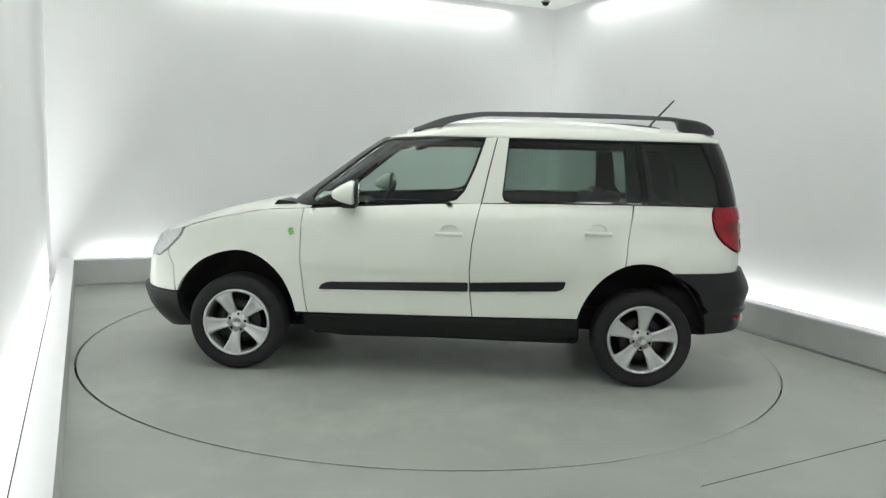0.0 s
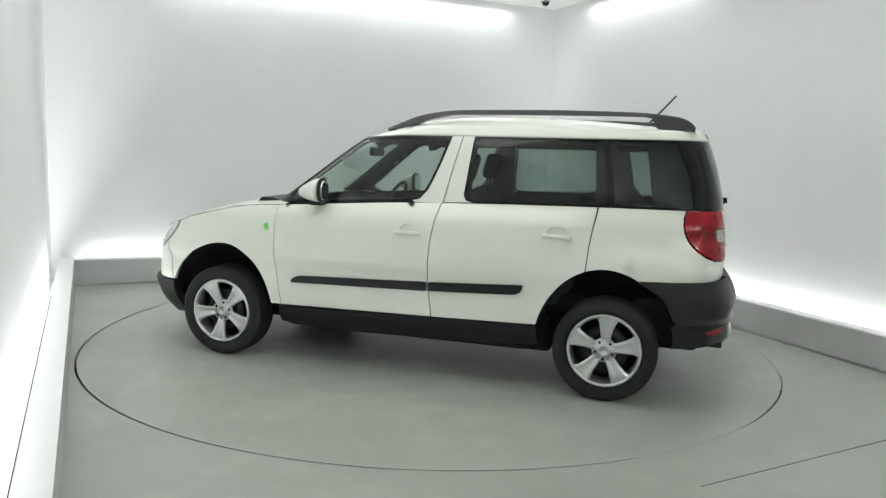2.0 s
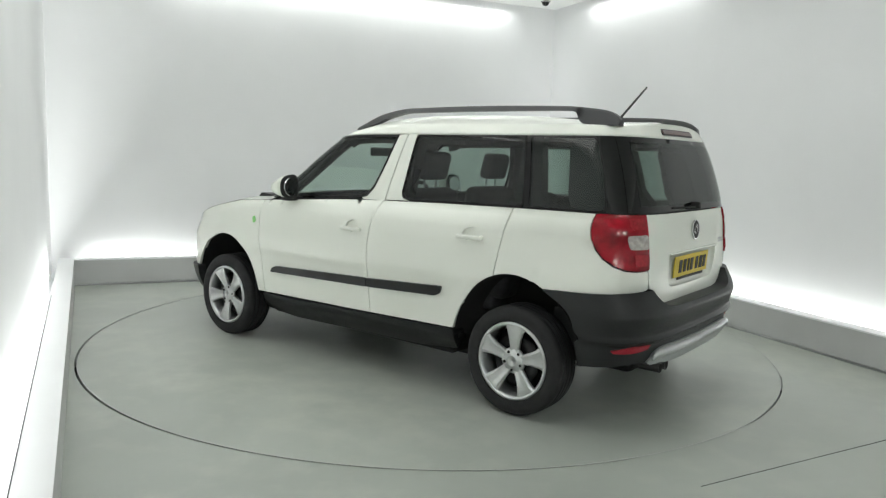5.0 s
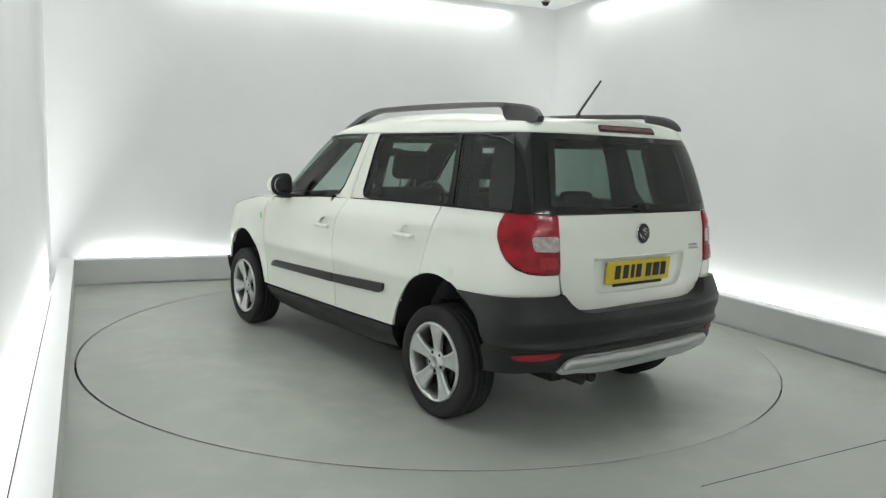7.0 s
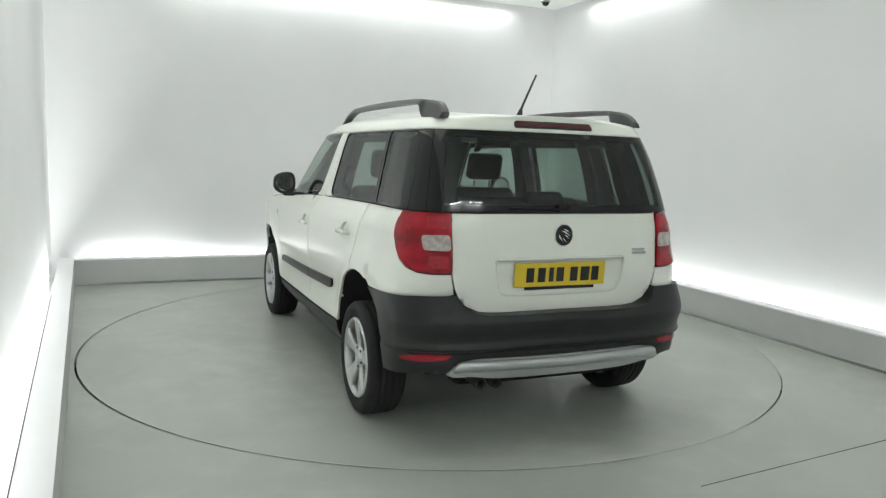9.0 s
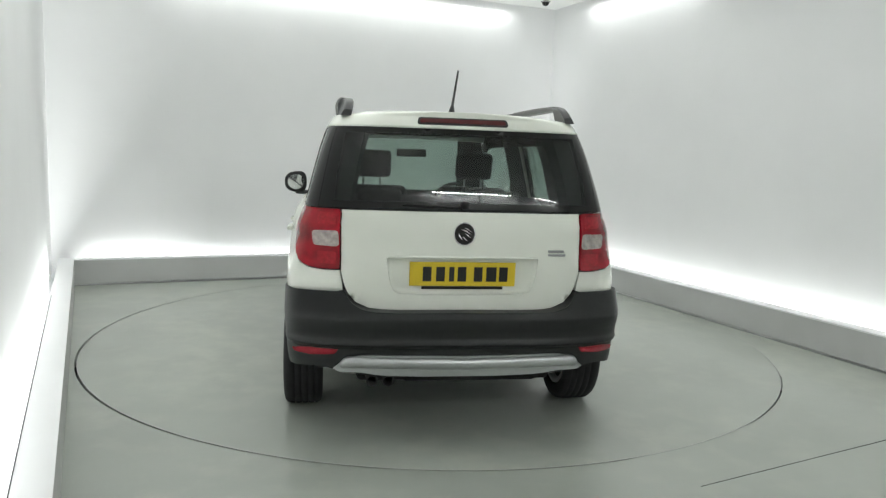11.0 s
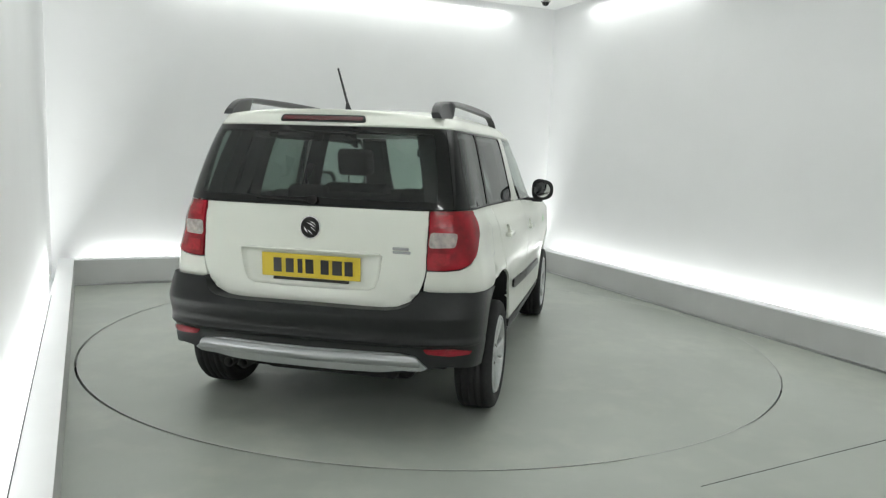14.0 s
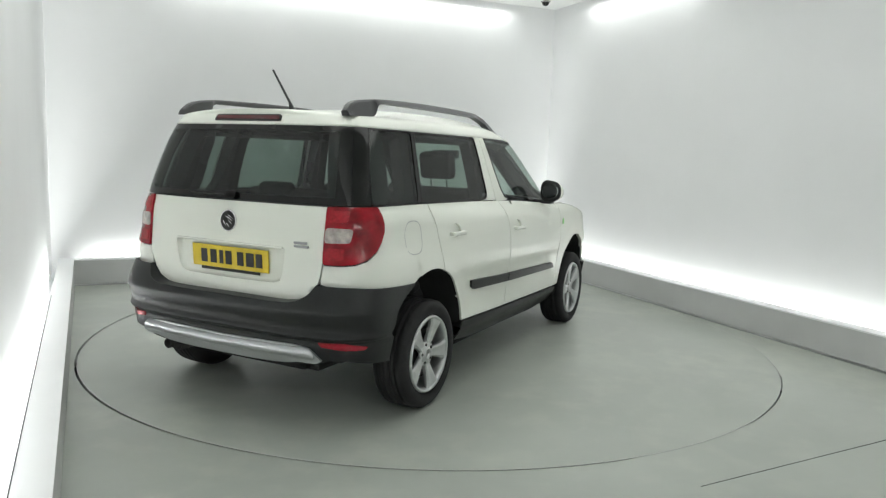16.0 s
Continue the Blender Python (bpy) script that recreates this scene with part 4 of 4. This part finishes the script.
# ---- wheels ----
def wheel():
    w = new("wheel")
    w.parent = car
    tyre = [(0.232, -0.1), (0.25, -0.112), (0.285, -0.118), (0.312, -0.108), (0.324, -0.09)]
    for y in (-0.06, -0.02, 0.02, 0.06):
        tyre += [(0.327, y - 0.016), (0.319, y - 0.012), (0.319, y - 0.008), (0.327, y - 0.004)]
    tyre += [(0.324, 0.09), (0.312, 0.108), (0.285, 0.118), (0.25, 0.112), (0.232, 0.1)]
    part("tyre", revolve(tyre, 72), RUBBER, w, "black road tyre")
    rim = part("rim", revolve([(0.203, -0.1), (0.234, -0.1), (0.234, 0.1), (0.229, 0.112), (0.219, 0.114), (0.212, 0.104), (0.206, 0.09)], 72), ALLOY, w, "silver five-spoke alloy rim")
    for k in range(5):
        bm = bmesh.new()
        prev = None
        for r, half, y, th in ((0.03, 0.026, 0.085, 0.03), (0.075, 0.03, 0.09, 0.03), (0.13, 0.039, 0.1, 0.028), (0.18, 0.053, 0.107, 0.026), (0.214, 0.075, 0.108, 0.024)):
            ring = [(-half, y - th), (half, y - th), (half, y - 0.008), (half * 0.7, y), (half * 0.12, y - 0.003), (-half * 0.12, y - 0.003), (-half * 0.7, y), (-half, y - 0.008)]
            ring = [bm.verts.new((a, c, r)) for a, c in ring]
            if prev:
                for i in range(8):
                    bm.faces.new((prev[i], prev[(i + 1) % 8], ring[(i + 1) % 8], ring[i]))
            prev = ring
        bm.transform(Matrix.Rotation(2 * math.pi * k / 5, 4, "Y"))
        bmesh.ops.recalc_face_normals(bm, faces=bm.faces)
        part("spoke", bm, ALLOY, rim, smooth=False)
    part("hub_cap", revolve([(0.0001, 0.07), (0.08, 0.07), (0.076, 0.086), (0.04, 0.089), (0.036, 0.099), (0.028, 0.1), (0.026, 0.097), (0.0001, 0.097)], 36), ALLOY, rim)
    for k in range(5):
        a = 2 * math.pi * (k + 0.5) / 5
        bm = bmesh.new()
        cylinder(bm, (0.057 * math.sin(a), 0.078, 0.057 * math.cos(a)), (0.057 * math.sin(a), 0.091, 0.057 * math.cos(a)), 0.0105, 0.009, seg=6)
        part("wheel_bolt", bm, DARKALLOY, rim, smooth=False)
    part("brake_disc", revolve([(0.06, 0.03), (0.15, 0.03), (0.15, 0.045), (0.06, 0.045)], 40), DARKALLOY, w)
    part("wheel_well", revolve([(0.0001, -0.06), (0.205, -0.06), (0.205, -0.05), (0.0001, -0.05)], 40), INNER, w)
    for ob in w.children_recursive:
        ob.data.transform(Matrix.Diagonal((0.945, 0.88, 0.945, 1)))
    return w


first = wheel()
WHEELS = ((1.287, 0.79, 27), (-1.307, 0.782, -4), (1.287, -0.79, 17), (-1.307, -0.782, 50))
for i, (x, y, spin) in enumerate(WHEELS):
    m = pose(x, y, 0.3095) @ (pose(0, 0, 0) if y > 0 else pose(0, 0, 0, 0, 0, 180)) @ pose(0, 0, 0, 0, spin, 0)
    if i:
        copy_thing(first, m)
    else:
        first.matrix_basis = m

# ---- details on the tail ----
bm = bmesh.new()
box(bm, (-0.006, -0.26, -0.056), (0.0, 0.26, 0.056), pose(-1.9, 0, 0.835), 0.002)
plate = part("number_plate", bm, YELLOW, car, "yellow rear number plate", smooth=False)
for y, w in ((0.175, 0.05), (0.11, 0.05), (0.055, 0.03), (0.005, 0.05), (-0.075, 0.05), (-0.14, 0.06), (-0.2, 0.05)):
    bm = bmesh.new()
    box(bm, (-0.0085, y - w * 0.42, -0.034), (-0.0065, y + w * 0.42, 0.034), pose(-1.9, 0, 0.835))
    part("plate_bar", bm, INK, plate, smooth=False)
bm = bmesh.new()
box(bm, (-0.008, -0.2, -0.007), (0, 0.2, 0.007), pose(-1.9, 0, 0.771), 0.002)
part("plate_strip", bm, INK, plate, smooth=False)
bm = bmesh.new()
box(bm, (-0.004, -0.36, -0.006), (0.03, 0.36, 0.005), pose(-1.918, 0, 0.914), 0.004, 2)
part("plate_ledge", bm, PAINT, gate)
logo = part("round_badge", revolve([(0.0001, 0.0), (0.052, 0.0), (0.054, 0.006), (0.051, 0.011), (0.0485, 0.007), (0.0001, 0.007)], 36), CHROME, gate, "round chrome badge")
logo.matrix_basis = pose(-1.905, 0, 1.021, 0, 0, 90) @ pose(0, 0, 0, 3, 0, 0)
b2 = part("badge_face", revolve([(0.0001, 0.0075), (0.048, 0.0075), (0.048, 0.009), (0.0001, 0.009)], 30), INK, logo)
for x0, z0, x1, z1, w in ((-0.036, 0.008, 0.006, 0.03, 0.005), (-0.036, -0.004, 0.02, 0.022, 0.006), (-0.03, -0.018, -0.002, 0.002, 0.005), (0.008, -0.03, 0.03, 0.004, 0.007), (-0.016, -0.034, 0.012, -0.012, 0.005)):
    bm = bmesh.new()
    n = Vector((z0 - z1, x1 - x0)).normalized() * w / 2
    mx, mz = (x0 + x1) / 2 - n.x * 2, (z0 + z1) / 2 + n.y * 2
    prism(bm, [(x0, z0), (mx - n.x, mz - n.y), (x1, z1), (mx + n.x, mz + n.y)], 0.009, 0.0108, "y")
    part("badge_stroke", bm, CHROME, logo, smooth=False)
for y0, y1, z in ((-0.42, -0.5, 0.945), (-0.42, -0.51, 0.928)):
    bm = bmesh.new()
    box(bm, (-1.905, y1, z - 0.006), (-1.895, y0, z + 0.006), None, 0.002)
    part("lettering_bar", bm, GREY, gate, "chrome lettering", smooth=False)
wip = bmesh.new()
cylinder(wip, (-1.87, 0, 1.15), (-1.925, 0, 1.155), 0.024, 0.018, 18)
wiper = part("rear_wiper", wip, INNER, car, "black rear wiper")
bm = bmesh.new()
box(bm, (-0.006, -0.02, -0.006), (0.002, 0.3, 0.004), pose(-1.906, 0, 1.144, 1, 0, -4), 0.004)
part("wiper_arm", bm, INNER, wiper)
# aerial
bm = bmesh.new()
cylinder(bm, (-1.44, 0, 1.61), (-1.465, 0, 1.66), 0.022, 0.008, 14)
cylinder(bm, (-1.46, 0, 1.655), (-1.6, 0, 1.83), 0.0075, 0.005, 10)
part("aerial", bm, RAIL, car, "black roof aerial")


# ---- cabin ----
def seat(x, y, width, back_h, name="seat"):
    s = new(name)
    s.parent = car
    s.matrix_basis = pose(x, y, 0)
    h = width / 2
    bm = bmesh.new()
    box(bm, (-0.28, -h, 0.5), (0.28, h, 0.66), None, 0.05, 3)
    part("cushion", bm, FABRIC, s)
    bm = bmesh.new()
    box(bm, (-0.07, -h, 0.0), (0.07, h, back_h), pose(-0.26, 0, 0.58, 0, -14, 0), 0.05, 3)
    part("backrest", bm, FABRIC, s)
    return s


def headrest(s, y, z, x=-0.26, tilt=-14):
    bm = bmesh.new()
    box(bm, (-0.045, -0.13, 0.0), (0.045, 0.13, 0.19), pose(x, y, z, 0, tilt, 0), 0.035, 3)
    part("headrest", bm, FABRIC, s)
    for k in (-0.06, 0.06):
        bm = bmesh.new()
        cylinder(bm, (x + 0.02, y + k, z - 0.09), (x, y + k, z + 0.03), 0.007, seg=8)
        part("headrest_post", bm, GREY, s)


for y in (0.36, -0.36):
    s = seat(0.12, y, 0.5, 0.6)
    headrest(s, 0, 1.225, -0.4)
s = seat(-0.72, 0, 1.25, 0.58, "rear_bench")
for y in (0.36, -0.36):
    headrest(s, y, 1.0, -0.39)
bm = bmesh.new()
box(bm, (0.62, -0.74, 0.7), (1.0, 0.74, 1.05), None, 0.06, 3)
part("dashboard", bm, TRIM, car)
bm = revolve([(0.17 + 0.014 * math.cos(t), 0.014 * math.sin(t)) for t in np.linspace(0, 2 * math.pi, 10)[:-1]], 36)
bm.transform(pose(0.5, -0.36, 1.02, 0, 0, 90) @ pose(0, 0, 0, -25, 0, 0))
part("steering_wheel", bm, TRIM, car)
bm = bmesh.new()
box(bm, (0.5, -0.12, 1.37), (0.53, 0.12, 1.43), None, 0.01)
part("interior_mirror", bm, TRIM, car)
bm = bmesh.new()
box(bm, (-1.68, -0.58, 1.535), (0.15, 0.58, 1.55), None, 0.005)
part("headlining", bm, LINING, car)
bm = bmesh.new()
box(bm, (-1.75, -0.6, 1.06), (-1.25, 0.6, 1.075), None, 0.005)
part("parcel_shelf", bm, TRIM, car)


class CabinInset:
    at = staticmethod(lambda u, z: CABIN.at(u, z, 0.055))
    utail, unose = CABIN.utail, CABIN.unose


for side in (1, -1):
    for name, poly in (("rear_pillar_trim", [(-1.53, 1.08), (-1.5, 1.2), (-1.53, 1.45), (-1.6, 1.54), (-1.9, 1.54), (-1.9, 1.08)]),
                       ("side_pillar_trim", [(-1.17, 1.08), (-1.2, 1.54), (-1.34, 1.54), (-1.33, 1.2), (-1.4, 1.08)]),
                       ("centre_pillar_trim", [(-0.22, 1.08), (-0.3, 1.54), (-0.42, 1.54), (-0.4, 1.08)]),
                       ("roof_side_trim", [(0.6, 1.475), (0.6, 1.55), (-1.8, 1.55), (-1.8, 1.485), (-0.3, 1.48)])):
        part(name, sheet(CabinInset, poly, side=side, rim=0.07, step=0.06), TRIM, car)
    part("door_trim", sheet(CabinInset, [(0.6, 1.02), (0.6, 1.065), (-0.3, 1.105), (-1.6, 1.13), (-1.6, 1.02)], side=side, rim=0.0, step=0.06), TRIM, car)
part("screen_header", sheet(CabinInset, [(-1.8, 1.49), (-1.8, 1.55), (CABIN.utail, 1.55), (CABIN.utail, 1.495)], both=True, rim=0.0, step=0.06), TRIM, car)


# ---- final proportions: a taller upper body and a longer tail, wheels as they are ----
def ramp(v, a, b):
    t = min(1.0, max(0.0, (v - a) / (b - a)))
    return t * t * (3 - 2 * t)


def settle(p):
    back = ramp(-p.x, 1.48, 1.86)
    lift = 0.034 * min(1.0, max(0.0, (p.z - 0.64) / 0.48)) * (1 - 0.5 * ramp(p.x, -0.2, 0.7) * (1 - ramp(p.z, 1.15, 1.5)))
    return Vector((p.x - (0.045 + 0.01 * ramp(p.z, 0.7, 0.9)) * back, p.y * (1 + 0.018 * back), p.z + lift))


def on_car(ob):
    m = ob.matrix_basis.copy()
    while ob.parent is not car:
        ob = ob.parent
        m = ob.matrix_basis @ m
    return m, ob


for ob in car.children_recursive:
    if ob.data is None:
        continue
    m, root = on_car(ob)
    if root.name.startswith("wheel") and root.data is None:
        continue
    back = m.inverted()
    for v in ob.data.vertices:
        v.co = back @ settle(m @ v.co)


def motions():
    headings = ((0, 176.46), (1, 169.45), (2, 162.42), (3, 155.35), (4, 148.25), (5.25, 139.3), (6.5, 130.35), (7.5, 123.24), (8.5, 116.13), (9, 112.55), (10.25, 103.6),
                (11.5, 94.6), (12.5, 87.4), (13.5, 80.2), (14.5, 73.0), (15.5, 65.8), (16, 62.19))
    offset = pose(-0.086, 0.150, 0)
    walk(car, [(t, pose(0, 0, 0, 0, 0, a) @ offset) for t, a in headings])
    walk(turntable, [(t, pose(TABLE.x, TABLE.y, 0, 0, 0, a - 176.46)) for t, a in headings])


motions()
